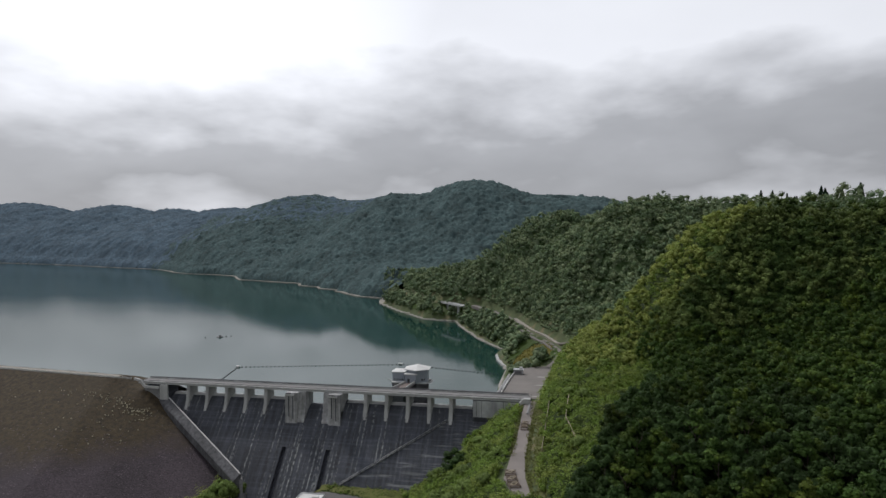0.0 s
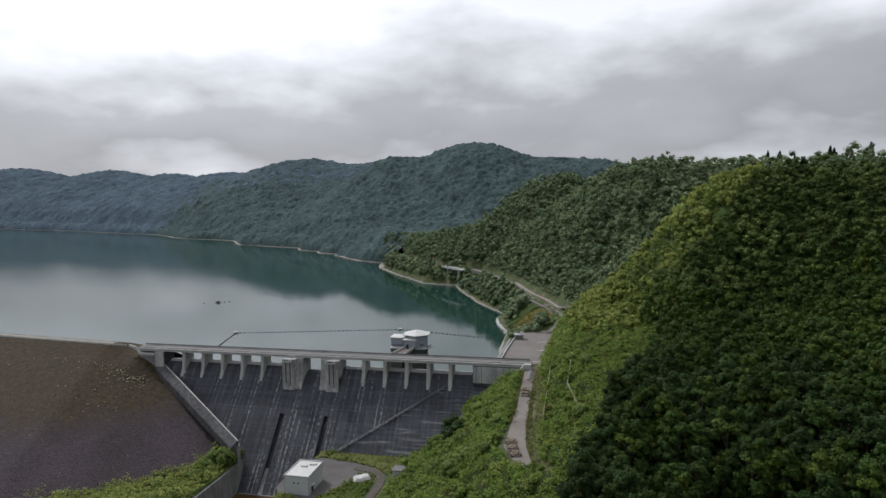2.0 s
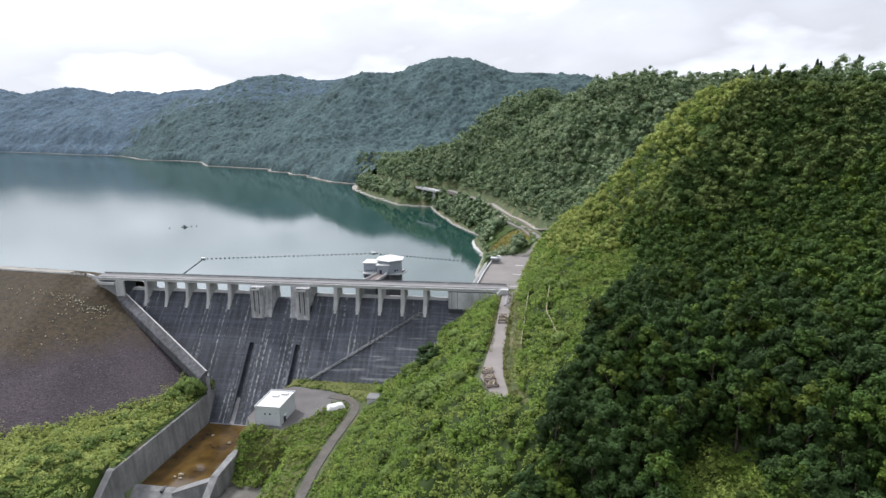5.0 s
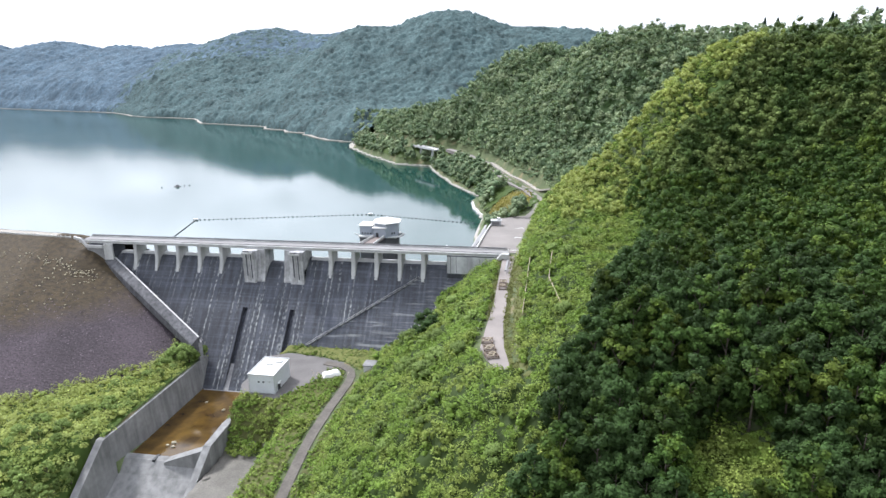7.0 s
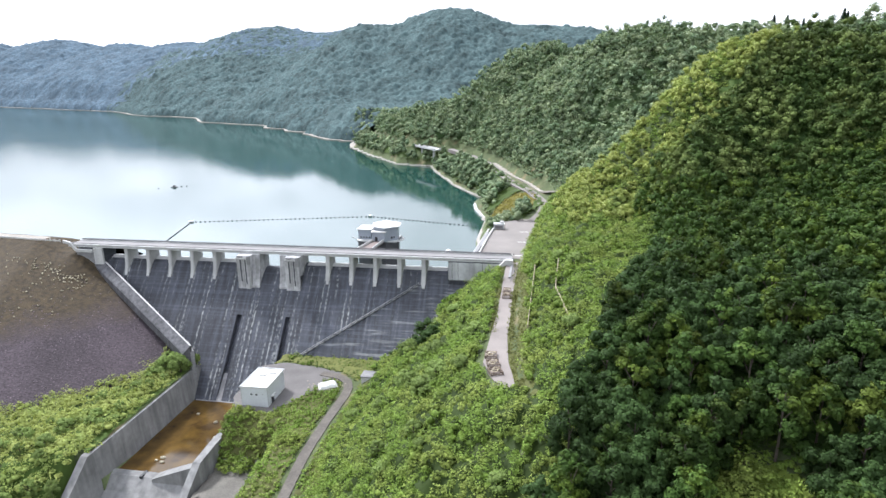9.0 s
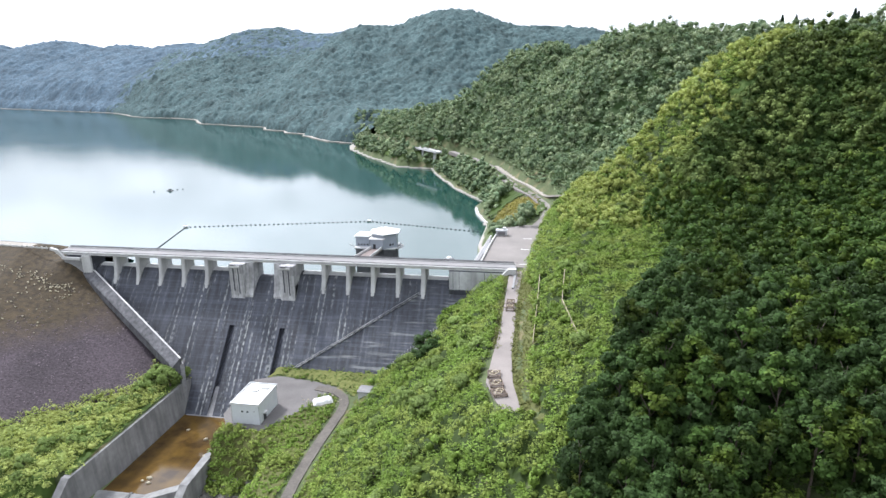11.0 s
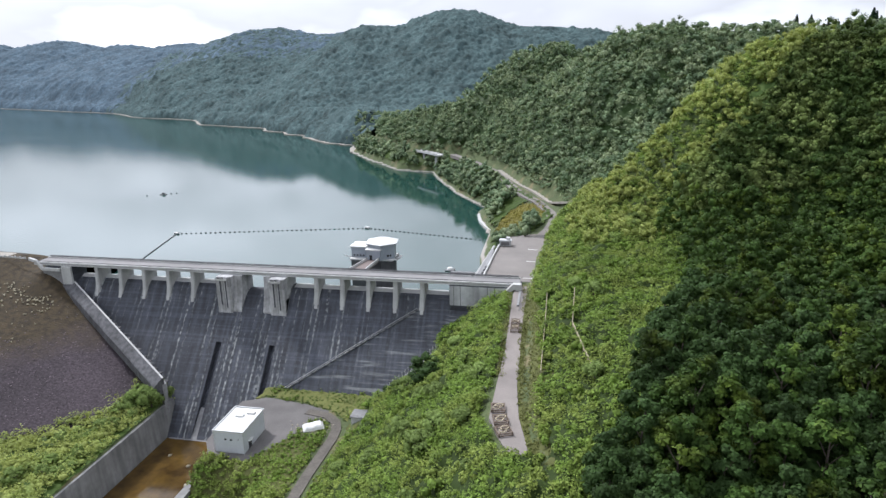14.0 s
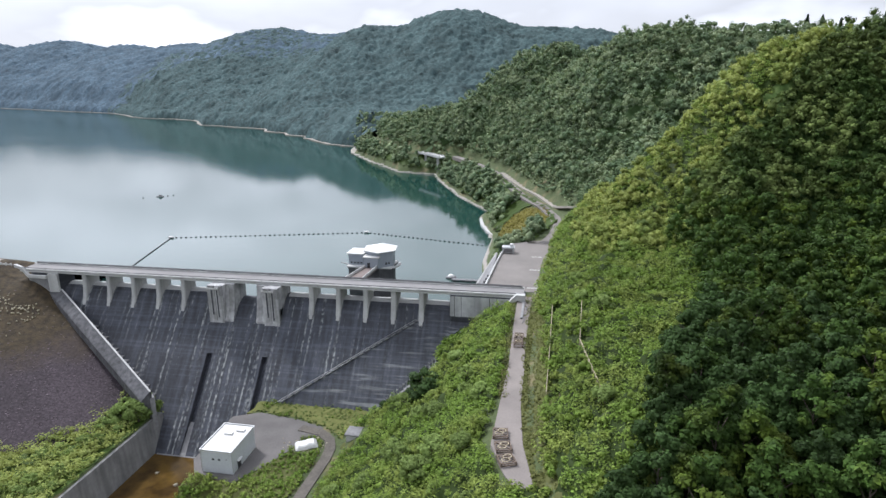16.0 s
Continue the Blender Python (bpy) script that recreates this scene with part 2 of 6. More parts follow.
def mesh_np(name, verts, faces, material, parent=None, smooth=False):
    """An object from arrays of corners and of faces that all have the same number of corners."""
    verts, faces = np.asarray(verts, np.float32), np.asarray(faces, np.int32)
    me = bpy.data.meshes.new(name)
    n, k = faces.shape
    me.vertices.add(len(verts))
    me.vertices.foreach_set("co", verts.ravel())
    me.loops.add(n * k)
    me.loops.foreach_set("vertex_index", faces.ravel())
    me.polygons.add(n)
    me.polygons.foreach_set("loop_start", np.arange(0, n * k, k, dtype=np.int32))
    me.polygons.foreach_set("loop_total", np.full(n, k, np.int32))
    me.update(calc_edges=True)
    if smooth:
        me.polygons.foreach_set("use_smooth", np.ones(n, bool))
    me.materials.append(material)
    ob = new(name, me)
    ob.parent = parent
    return ob


def box(bm, x0, x1, y0, y1, z0, z1, m=None):
    vs = [bm.verts.new(p) for p in ((x0, y0, z0), (x1, y0, z0), (x1, y1, z0), (x0, y1, z0), (x0, y0, z1), (x1, y0, z1), (x1, y1, z1), (x0, y1, z1))]
    for f in ((3, 2, 1, 0), (4, 5, 6, 7), (0, 1, 5, 4), (1, 2, 6, 5), (2, 3, 7, 6), (3, 0, 4, 7)):
        bm.faces.new([vs[i] for i in f])
    if m is not None:
        bmesh.ops.transform(bm, matrix=m, verts=vs)
    return bm


def boxed(x0, x1, y0, y1, z0, z1, bevel=0.0, m=None):
    bm = box(bmesh.new(), x0, x1, y0, y1, z0, z1, m)
    if bevel:
        bmesh.ops.bevel(bm, geom=bm.edges[:], offset=bevel, segments=1, affect="EDGES")
    return bm


def prism(bm, outline, axis, lo, hi):
    """Extrudes a flat outline of (u, v) along an axis: x -> (y, z), y -> (x, z), z -> (x, y)."""
    def at(u, v, w):
        return {"x": (w, u, v), "y": (u, w, v), "z": (u, v, w)}[axis]
    a, b = [bm.verts.new(at(u, v, lo)) for u, v in outline], [bm.verts.new(at(u, v, hi)) for u, v in outline]
    n = len(outline)
    bm.faces.new(a)
    bm.faces.new(b[::-1])
    for i in range(n):
        bm.faces.new((a[i], b[i], b[(i + 1) % n], a[(i + 1) % n]))
    bmesh.ops.recalc_face_normals(bm, faces=bm.faces[:])
    return bm


def beam(bm, a, b, w, h=None):
    """A square bar from a to b."""
    a, b, h = Vector(a), Vector(b), h or w
    d = b - a
    q = d.to_track_quat("Y", "Z").to_matrix().to_4x4()
    return box(bm, -w / 2, w / 2, 0, d.length, -h / 2, h / 2, Matrix.Translation(a) @ q)


def empty(name, at, label, category, group="", kind=""):
    ob = new(name)
    ob.location = at
    return tagged(ob, label, category, group, kind)


def ribbon(bm, line, width, thick, lift=0.0):
    """A flat strip that follows a line of (x, y, z)."""
    pts = [Vector(p) for p in line]
    rows = []
    for i, p in enumerate(pts):
        d = (pts[min(i + 1, len(pts) - 1)] - pts[max(i - 1, 0)]).xy.normalized()
        w = width[i] if isinstance(width, (list, tuple)) else width
        s = Vector((-d.y, d.x, 0)) * w / 2
        up = Vector((0, 0, lift))
        rows.append([bm.verts.new(v) for v in (p + s + up, p - s + up, p - s + up - Vector((0, 0, thick)), p + s + up - Vector((0, 0, thick)))])
    for a, b in zip(rows, rows[1:]):
        for k in range(4):
            bm.faces.new((a[k], a[(k + 1) % 4], b[(k + 1) % 4], b[k]))
    bm.faces.new(rows[0])
    bm.faces.new(rows[-1][::-1])
    bmesh.ops.recalc_face_normals(bm, faces=bm.faces[:])
    return bm


# ---------------------------------------------------------------- lie of the land
SHORE = [(72, 8), (70, 63), (67, 83), (66, 116), (60, 139), (55, 162), (58, 177), (34, 219), (9, 280), (0, 307), (-33, 321), (-76, 380), (-109, 433),
         (-122, 500), (-166, 517), (-195, 550), (-230, 607), (-306, 664), (-350, 720), (-492, 784), (-567, 886), (-770, 982), (-900, 1096), (-1132, 1192), (-1309, 1274), (-1500, 1345), (-2600, 1700)]
_r = random.Random(8)
_far = SHORE[12:-1]
SHORE = SHORE[:12] + [q for (ax, ay), (bx, by) in zip(_far, _far[1:]) for q in ((ax, ay), *((ax + (bx - ax) * k + _r.uniform(-9, 9), ay + (by - ay) * k + _r.uniform(-9, 9)) for k in (0.36, 0.68)))] + SHORE[-2:]
FOOT = [(420, -215), (230, -160), (150, -128), (127, -112), (112, -104), (99, -90), (95.5, -70), (94, -40), (93, 0), (97, 70), (105, 100), (100, 132), (87, 163), (76, 200), (64, 240), (42, 285),
        (22, 322), (-22, 340), (-62, 395), (-92, 455), (-106, 515), (-152, 540), (-182, 575), (-212, 630), (-290, 688), (-335, 745), (-478, 810), (-548, 912), (-752, 1010), (-885, 1124), (-1118, 1222), (-1300, 1304), (-1495, 1376), (-2600, 1740)]
YARD, BENCH = -17.5, 13.0


def side_of(px, py, line):
    """Distance from a line, positive on its right-hand side going from its first point to its last."""
    best, sign = np.full(px.shape, 1e9), np.ones(px.shape)
    for (ax, ay), (bx, by) in zip(line, line[1:]):
        dx, dy = bx - ax, by - ay
        t = np.clip(((px - ax) * dx + (py - ay) * dy) / (dx * dx + dy * dy), 0, 1)
        d = np.hypot(px - ax - t * dx, py - ay - t * dy)
        s = np.where((px - ax) * dy - (py - ay) * dx >= 0, 1.0, -1.0)
        near = d < best - 1e-6
        best, sign = np.where(near, d, best), np.where(near, s, sign)
    return best * sign


def smooth(e0, e1, v):
    t = np.clip((v - e0) / (e1 - e0), 0, 1)
    return t * t * (3 - 2 * t)


def wave(px, py, scale, seed, octaves=4):
    """Cheap rolling noise, about -1 to 1."""
    rng = np.random.RandomState(seed)
    out, amp = np.zeros(px.shape), 1.0
    for _ in range(octaves):
        for _ in range(3):
            a, p = rng.uniform(0, 2 * np.pi), rng.uniform(0, 2 * np.pi, 2)
            u = (px * np.cos(a) + py * np.sin(a)) / scale
            v = (-px * np.sin(a) + py * np.cos(a)) / scale
            out += amp * np.sin(u * 2 * np.pi + p[0] + 1.3 * np.sin(v * 4.1 + p[1])) / 3
        scale, amp = scale / 2.1, amp / 2
    return out / 1.6


# x, y, height, half-width across, half-width along y
HILLS = [(-105, 1090, 192, 215, 260), (-270, 1060, 161, 170, 260), (60, 1080, 152, 190, 260), (160, 1070, 135, 150, 260), (250, 1060, 122, 260, 260),
         (-640, 1400, 188, 330, 330), (-390, 1340, 170, 260, 300), (-950, 1540, 163, 420, 330), (-1250, 1660, 170, 280, 300), (-1620, 1800, 195, 400, 330), (-2250, 2000, 227, 500, 400),
         (165, 262, 101, 120, 130), (240, 255, 89, 75, 90), (290, 185, 97, 150, 160), (420, 300, 100, 250, 300), (90, 380, 95, 90, 90), (380, -60, 84, 200, 150), (0, 420, 41, 90, 70), (-60, 450, 27, 60, 60), (290, 40, 78, 110, 110)]


def ridge_height(px, py):
    top = np.full(px.shape, 24.0)
    acc = np.zeros(px.shape)
    for x, y, h, a, b in HILLS:
        acc += (h * np.exp(-((px - x) / a) ** 2 - ((py - y) / b) ** 2)) ** 6
    return np.maximum(top, acc ** (1 / 6))


def embankment_height(px, py):
    crest = 1.2 - 0.097 * (px + 88)
    face = np.minimum(np.minimum(14.3, 7 - 0.30 * (px + 77) + 0.33 * (py - 2) + 3.6 * np.exp(-((px + 79) / 7.0) ** 2 - ((py + 1) / 7.0) ** 2)), 14.3 + 0.42 * (py - crest))
    toe = -20.9 + 3.0 * np.maximum(-24.3 + 0.36 * (py + 26.7) - px, 0)
    return np.where(py < -24, np.minimum(face, toe), face)


def land(px, py):
    px, py = np.asarray(px, float), np.asarray(py, float)
    up, sh = side_of(px, py, FOOT), side_of(px, py, SHORE)
    top = np.maximum(ridge_height(px, py) - BENCH, 12)
    rough = (wave(px, py, 90, 3) * 0.06 + wave(px, py, 260, 4) * 0.07) * (1 - 0.75 * smooth(500, 900, py))
    steep = 0.62 + 0.45 * smooth(-75, -25, py) + 0.28 * smooth(-20, 50, py) * (1 - smooth(300, 600, py))
    gully = 24 * smooth(2, 40, up) * np.exp(-((py - 150) / 34) ** 2)
    climb = np.maximum(np.maximum(up - gully, 0.15 * up), 0.001) * steep
    rise = BENCH + (climb ** -5.0 + top ** -5.0) ** (-1 / 5.0) * (1 + rough * smooth(20, 120, up)) + 50 * (1 - 0.66 * smooth(172, 250, px)) * smooth(8, 70, up) * np.exp(-((py - 72) / 38) ** 2)
    # spurs and gullies on the flanks of the hills across the water
    t = np.clip((rise - BENCH) / top, 0, 1)
    spur = 1 - 2 * np.abs(wave(px + 0.25 * py, 0.45 * py, 150, 41, 2)) + 0.5 * wave(px, py, 75, 42, 2)
    rise = rise + top * 0.24 * (spur - 0.35) * 4 * t * (1 - t) * smooth(430, 620, py) * smooth(10, 80, up)
    spur = 1 - 2.2 * np.abs(wave(px - 0.3 * py, 0.4 * py, 85, 43, 2))
    rise = rise + top * 0.20 * (spur - 0.3) * 4 * t * (1 - t) * smooth(120, 170, py) * (1 - smooth(380, 480, py)) * smooth(14, 50, up)
    below = np.maximum(-up - 7.5, 0)
    # downstream of the dam: one slope down to the yard and the valley floor
    floor = YARD - 5 * smooth(-70, -110, py) - 8 * smooth(-110, -300, py)
    down = np.maximum(BENCH - 0.2 - 0.74 * below, floor)
    # upstream: the bench falls to the lake
    wet = np.where(sh > 0, BENCH * np.clip(sh / (sh + below + 1e-3), 0, 1), np.maximum(0.35 * sh, -14.0))
    low = np.where(py > 4, wet, down)
    h = np.where(up > 0, rise, low)
    # the fill dam and the vegetated berm at its toe
    left = (px < -17.5) & (py < 6)
    emb = np.where(px > -25 + 0.36 * (py + 26.7), -20.8, np.maximum(embankment_height(px, py) - 0.8, -21.0))
    h = np.where(left, np.where(py > 4, -14, emb), h)
    h = np.where((px < -20.3) & (px > -70) & (py < -79), np.minimum(h, np.interp(py, (-130, -92, -80), (-34, -32.2, -21.5)) + 0.35 * np.maximum(-20 - px, 0)), h)
    lake_left = (px < 66) & (py > 4) & (sh < 0)
    h = np.where(lake_left, np.minimum(h, -6), h)
    # behind the training wall, under the concrete dam, and the stilling basin
    h = np.where((px < -17) & (px > -79) & (py > 2.4 - (px + 77) * 31.0 / 57.5) & (py < 6), np.minimum(h, -24), h)
    dam = (px > -17.5) & (px < 66) & (py > -30) & (py < 10)
    h = np.where(dam, np.minimum(h, np.where(py > -19, -20, YARD)), h)
    pit = (px > 11) & (px < 34) & (py < -58)
    bank = YARD - 11.5 * smooth(-59, -70, py + 0.8 * wave(px, py, 9, 5, 2)) * (1 - smooth(25, 33, px))
    h = np.where(pit, np.minimum(h, bank), h)
    basin = (px > -19) & (px < 11) & (py < -18) & (py > -78)
    h = np.where(basin, np.where(py > -58, np.maximum(-36, np.minimum(YARD, -32.2 + 1.9 * (px - 4.2 + wave(px, py, 7, 6, 2)))), -36), h)
    h = np.where((px > -22.6) & (px < 11) & (py <= -78), np.minimum(h, -38.0), h)
    return h


def spread(lo, near_lo, near_hi, hi, fine, coarse):
    a = list(np.arange(near_lo, near_hi + 0.01, fine))
    step, v = fine, near_hi
    while v < hi:
        step = min(step * 1.12, coarse)
        v += step
        a.append(v)
    step, v = fine, near_lo
    while v > lo:
        step = min(step * 1.12, coarse)
        v -= step
        a.insert(0, v)
    return np.array(a)


def shore_rim(m):
    """Bare pale gravel where the reservoir has fallen."""
    nt = m.node_tree
    bs = nt.nodes["Principled BSDF"]
    old = bs.inputs["Base Color"].links[0].from_socket
    geo = nt.nodes.new("ShaderNodeNewGeometry")
    sep = nt.nodes.new("ShaderNodeSeparateXYZ")
    nt.links.new(geo.outputs["Position"], sep.inputs[0])
    nz = nt.nodes.new("ShaderNodeTexNoise")
    nz.inputs["Scale"].default_value, nz.inputs["Detail"].default_value = 0.08, 5
    nt.links.new(geo.outputs["Position"], nz.inputs["Vector"])
    h = link_math(nt, "SUBTRACT", sep.outputs[2], link_math(nt, "MULTIPLY", nz.outputs["Fac"], 2.4))
    rim = ramp(nt, link_math(nt, "ADD", link_math(nt, "MULTIPLY", h, 0.1), 0.5), [(0.36, grey(0)), (0.40, grey(1)), (0.46, grey(1)), (0.50, grey(0))])
    rim = link_math(nt, "MULTIPLY", rim, link_math(nt, "GREATER_THAN", sep.outputs[1], 6.0))
    mx = nt.nodes.new("ShaderNodeMix")
    mx.data_type = "RGBA"
    nt.links.new(rim, mx.inputs["Factor"])
    nt.links.new(old, mx.inputs["A"])
    mx.inputs["B"].default_value = (0.27, 0.25, 0.23, 1)
    nt.links.new(mx.outputs["Result"], bs.inputs["Base Color"])


shore_rim(SOIL)
gx, gy = spread(-3400, -70, 190, 3000, 2.3, 34), spread(-900, -130, 290, 3600, 2.3, 34)
GX, GY = np.meshgrid(gx, gy)
GZ = land(GX, GY)
_sh = side_of(GX, GY, SHORE)
GZ = np.where((GY > 470) & (_sh < 70), np.minimum(GZ, -0.6), np.where(GY > 520, GZ - 3.0, GZ))
idx = np.arange(GX.size).reshape(GX.shape)
quads = np.stack([idx[:-1, :-1], idx[:-1, 1:], idx[1:, 1:], idx[1:, :-1]], -1).reshape(-1, 4)
ground = tagged(mesh_np("ground", np.stack([GX, GY, GZ], -1).reshape(-1, 3), quads, SOIL, smooth=True), "green valley ground rising to wooded hills", "ground", kind="structure")

# ---------------------------------------------------------------- water


def water(name, color, rough, ripple, scale, second=None):
    m = bpy.data.materials.new(name)
    m.use_nodes = True
    nt = m.node_tree
    bs = nt.nodes["Principled BSDF"]
    bs.inputs["Base Color"].default_value = (*color, 1)
    bs.inputs["Roughness"].default_value = rough
    bs.inputs["IOR"].default_value = 1.33
    geo = nt.nodes.new("ShaderNodeNewGeometry")
    nz = nt.nodes.new("ShaderNodeTexNoise")
    nz.inputs["Scale"].default_value = scale
    nz.inputs["Detail"].default_value = 3
    nt.links.new(geo.outputs["Position"], nz.inputs["Vector"])
    bp = nt.nodes.new("ShaderNodeBump")
    bp.inputs["Strength"].default_value = ripple
    bp.inputs["Distance"].default_value = 0.05
    nt.links.new(nz.outputs["Fac"], bp.inputs["Height"])
    nt.links.new(bp.outputs[0], bs.inputs["Normal"])
    if second:
        big = nt.nodes.new("ShaderNodeTexNoise")
        big.inputs["Scale"].default_value, big.inputs["Detail"].default_value = 0.16, 6
        nt.links.new(geo.outputs["Position"], big.inputs["Vector"])
        nt.links.new(ramp(nt, big.outputs["Fac"], [(0.35, color), (0.62, second)]), bs.inputs["Base Color"])
    return m


LAKE = water("teal_lake_water", (0.011, 0.041, 0.035), 0.06, 0.12, 0.5)


def ruffle(m):
    """Bands of wind ripple over the open water; the cove under the wooded bank stays calm."""
    nt = m.node_tree
    geo = nt.nodes.new("ShaderNodeNewGeometry")
    mp = nt.nodes.new("ShaderNodeMapping")
    mp.inputs["Scale"].default_value = (0.0022, 0.010, 1)
    mp.inputs["Rotation"].default_value = (0, 0, radians(14))
    nt.links.new(geo.outputs["Position"], mp.inputs[0])
    nz = nt.nodes.new("ShaderNodeTexNoise")
    nz.inputs["Scale"].default_value, nz.inputs["Detail"].default_value = 1.0, 5
    nt.links.new(mp.outputs[0], nz.inputs["Vector"])
    band = ramp(nt, nz.outputs["Fac"], [(0.36, grey(0.15)), (0.62, grey(1.0))])
    sep = nt.nodes.new("ShaderNodeSeparateXYZ")
    nt.links.new(geo.outputs["Position"], sep.inputs[0])
    off = link_math(nt, "MULTIPLY", link_math(nt, "ADD", sep.outputs[0], link_math(nt, "MULTIPLY", sep.outputs[1], 0.42)), -0.0035, True)
    wind = link_math(nt, "MULTIPLY", band, off)
    for n in list(nt.nodes):
        if n.type == "BUMP":
            nt.links.new(link_math(nt, "ADD", 0.10, link_math(nt, "MULTIPLY", wind, 0.25)), n.inputs["Strength"])
            n.inputs["Distance"].default_value = 0.14
        if n.type == "BSDF_PRINCIPLED":
            nt.links.new(link_math(nt, "ADD", 0.05, link_math(nt, "MULTIPLY", wind, 0.04)), n.inputs["Roughness"])


ruffle(LAKE)
POOL = water("shallow_brown_water", (0.036, 0.022, 0.009), 0.08, 0.05, 0.8, (0.092, 0.056, 0.015))

bm = bmesh.new()
bm.faces.new([bm.verts.new(p) for p in ((-3300, 5.2, 0), (115, 5.2, 0), (115, 1900, 0), (-3300, 1900, 0))])
tagged(part("water", bm, LAKE), "calm teal reservoir reflecting clouds and hills", "lake", kind="structure")

# ---------------------------------------------------------------- the concrete dam


def dam_concrete():
    """Dark concrete with lift joints, run-off streaks and lime."""
    m = surface("stained_dam_concrete", (0.046, 0.050, 0.063), 0.8, grain=(0.9, 0.3), broad=(0.09, 0.45), bump=0.2)
    nt = m.node_tree
    bs = nt.nodes["Principled BSDF"]
    old = bs.inputs["Base Color"].links[0].from_socket
    geo = nt.nodes.new("ShaderNodeNewGeometry")

    def streak(sx, sz, detail, lo, hi):
        mp = nt.nodes.new("ShaderNodeMapping")
        mp.inputs["Scale"].default_value = (sx, 0.0, sz)
        nt.links.new(geo.outputs["Position"], mp.inputs[0])
        n = nt.nodes.new("ShaderNodeTexNoise")
        n.inputs["Scale"].default_value, n.inputs["Detail"].default_value = 1.0, detail
        nt.links.new(mp.outputs[0], n.inputs["Vector"])
        return ramp(nt, n.outputs["Fac"], [(lo, grey(0)), (hi, grey(1))])

    sep = nt.nodes.new("ShaderNodeSeparateXYZ")
    nt.links.new(geo.outputs["Position"], sep.inputs[0])

    def runs(first, step, side):
        """Lime runs at the two flanks of every pier."""
        d = link_math(nt, "SUBTRACT", link_math(nt, "FRACT", link_math(nt, "ADD", link_math(nt, "MULTIPLY", link_math(nt, "SUBTRACT", sep.outputs[0], first), 1 / step), 0.5)), 0.5)
        d = link_math(nt, "ABSOLUTE", link_math(nt, "SUBTRACT", link_math(nt, "ABSOLUTE", link_math(nt, "MULTIPLY", d, step)), 0.95))
        near = ramp(nt, d, [(0.16, grey(1)), (0.42, grey(0))])
        return link_math(nt, "MULTIPLY", near, link_math(nt, side, sep.outputs[0], 0.0))

    # below the face stair the lifts show as level bands
    cut = link_math(nt, "SUBTRACT", link_math(nt, "MULTIPLY", link_math(nt, "SUBTRACT", sep.outputs[0], 15.5), 0.555), link_math(nt, "ADD", sep.outputs[2], 18.7))
    below = link_math(nt, "MULTIPLY", link_math(nt, "GREATER_THAN", cut, 0.0), link_math(nt, "GREATER_THAN", sep.outputs[0], 15.5))
    lines = link_math(nt, "ADD", runs(-59.5, 9.3, "LESS_THAN"), runs(22.6, 8.98, "GREATER_THAN"), True)
    lime = link_math(nt, "MULTIPLY", lines, link_math(nt, "MULTIPLY", streak(1.6, 0.9, 4, 0.42, 0.62), streak(0.16, 0.05, 2, 0.42, 0.62)))
    lime = link_math(nt, "ADD", lime, link_math(nt, "MULTIPLY", link_math(nt, "MULTIPLY", streak(0.7, 0.03, 3, 0.56, 0.66), streak(1.0, 0.9, 4, 0.46, 0.62)), 0.6), True)
    lime = link_math(nt, "MULTIPLY", lime, link_math(nt, "SUBTRACT", 1.0, link_math(nt, "MULTIPLY", below, 0.8)))
    bands = link_math(nt, "MULTIPLY", link_math(nt, "MULTIPLY", streak(0.05, 1.1, 3, 0.50, 0.60), streak(0.12, 0.35, 4, 0.40, 0.60)), link_math(nt, "MULTIPLY", below, 0.45))
    lime = link_math(nt, "ADD", lime, bands, True)
    wet = streak(0.6, 0.06, 5, 0.38, 0.66)
    lifts = streak(0.02, 1.5, 2, 0.50, 0.62)
    v = link_math(nt, "ADD", 0.62, link_math(nt, "MULTIPLY", wet, 0.6))
    v = link_math(nt, "ADD", v, link_math(nt, "MULTIPLY", lifts, 0.34))
    mul = nt.nodes.new("ShaderNodeMix")
    mul.data_type, mul.blend_type = "RGBA", "MULTIPLY"
    mul.inputs["Factor"].default_value = 1.0
    nt.links.new(old, mul.inputs["A"])
    nt.links.new(v, mul.inputs["B"])
    mx = nt.nodes.new("ShaderNodeMix")
    mx.data_type = "RGBA"
    nt.links.new(link_math(nt, "MULTIPLY", lime, 0.72), mx.inputs["Factor"])
    nt.links.new(mul.outputs["Result"], mx.inputs["A"])
    mx.inputs["B"].default_value = (0.40, 0.42, 0.41, 1)
    nt.links.new(mx.outputs["Result"], bs.inputs["Base Color"])
    return m


DAMFACE = dam_concrete()
BATTER, FACE_Y, FACE_Z = 0.85, -2.5, 3.0


def face_y(z):
    return FACE_Y + BATTER * (z - FACE_Z)


dam = empty("concrete_dam", (0, 0, -20), "dark streaked concrete gravity dam with overflow bays", "dam", kind="structure")


def dam_block(name, x0, x1, crest, label="", toe=-36.0, mat=None):
    """A length of the dam. crest: the outline of its top, from upstream to downstream."""
    outline = [(6.0, toe)] + crest + [(face_y(-14), -14.0), (face_y(toe), toe)]
    return part(name, prism(bmesh.new(), outline, "x", x0, x1), mat or DAMFACE, dam, label)


def ogee(sill):
    d = sill - FACE_Z
    return [(6.0, sill - 0.8), (5.0, sill - 0.1), (3.6, sill), (2.2, sill - 0.10 * d), (1.0, sill - 0.24 * d), (-0.2, sill - 0.45 * d), (-1.3, sill - 0.70 * d), (FACE_Y, FACE_Z)]


ABUTC = streaky(surface("abutment_concrete", (0.40, 0.405, 0.415), 0.85, grain=(0.8, 0.25), broad=(0.12, 0.35), bump=0.1), 0.3, 0.5, 0.05)
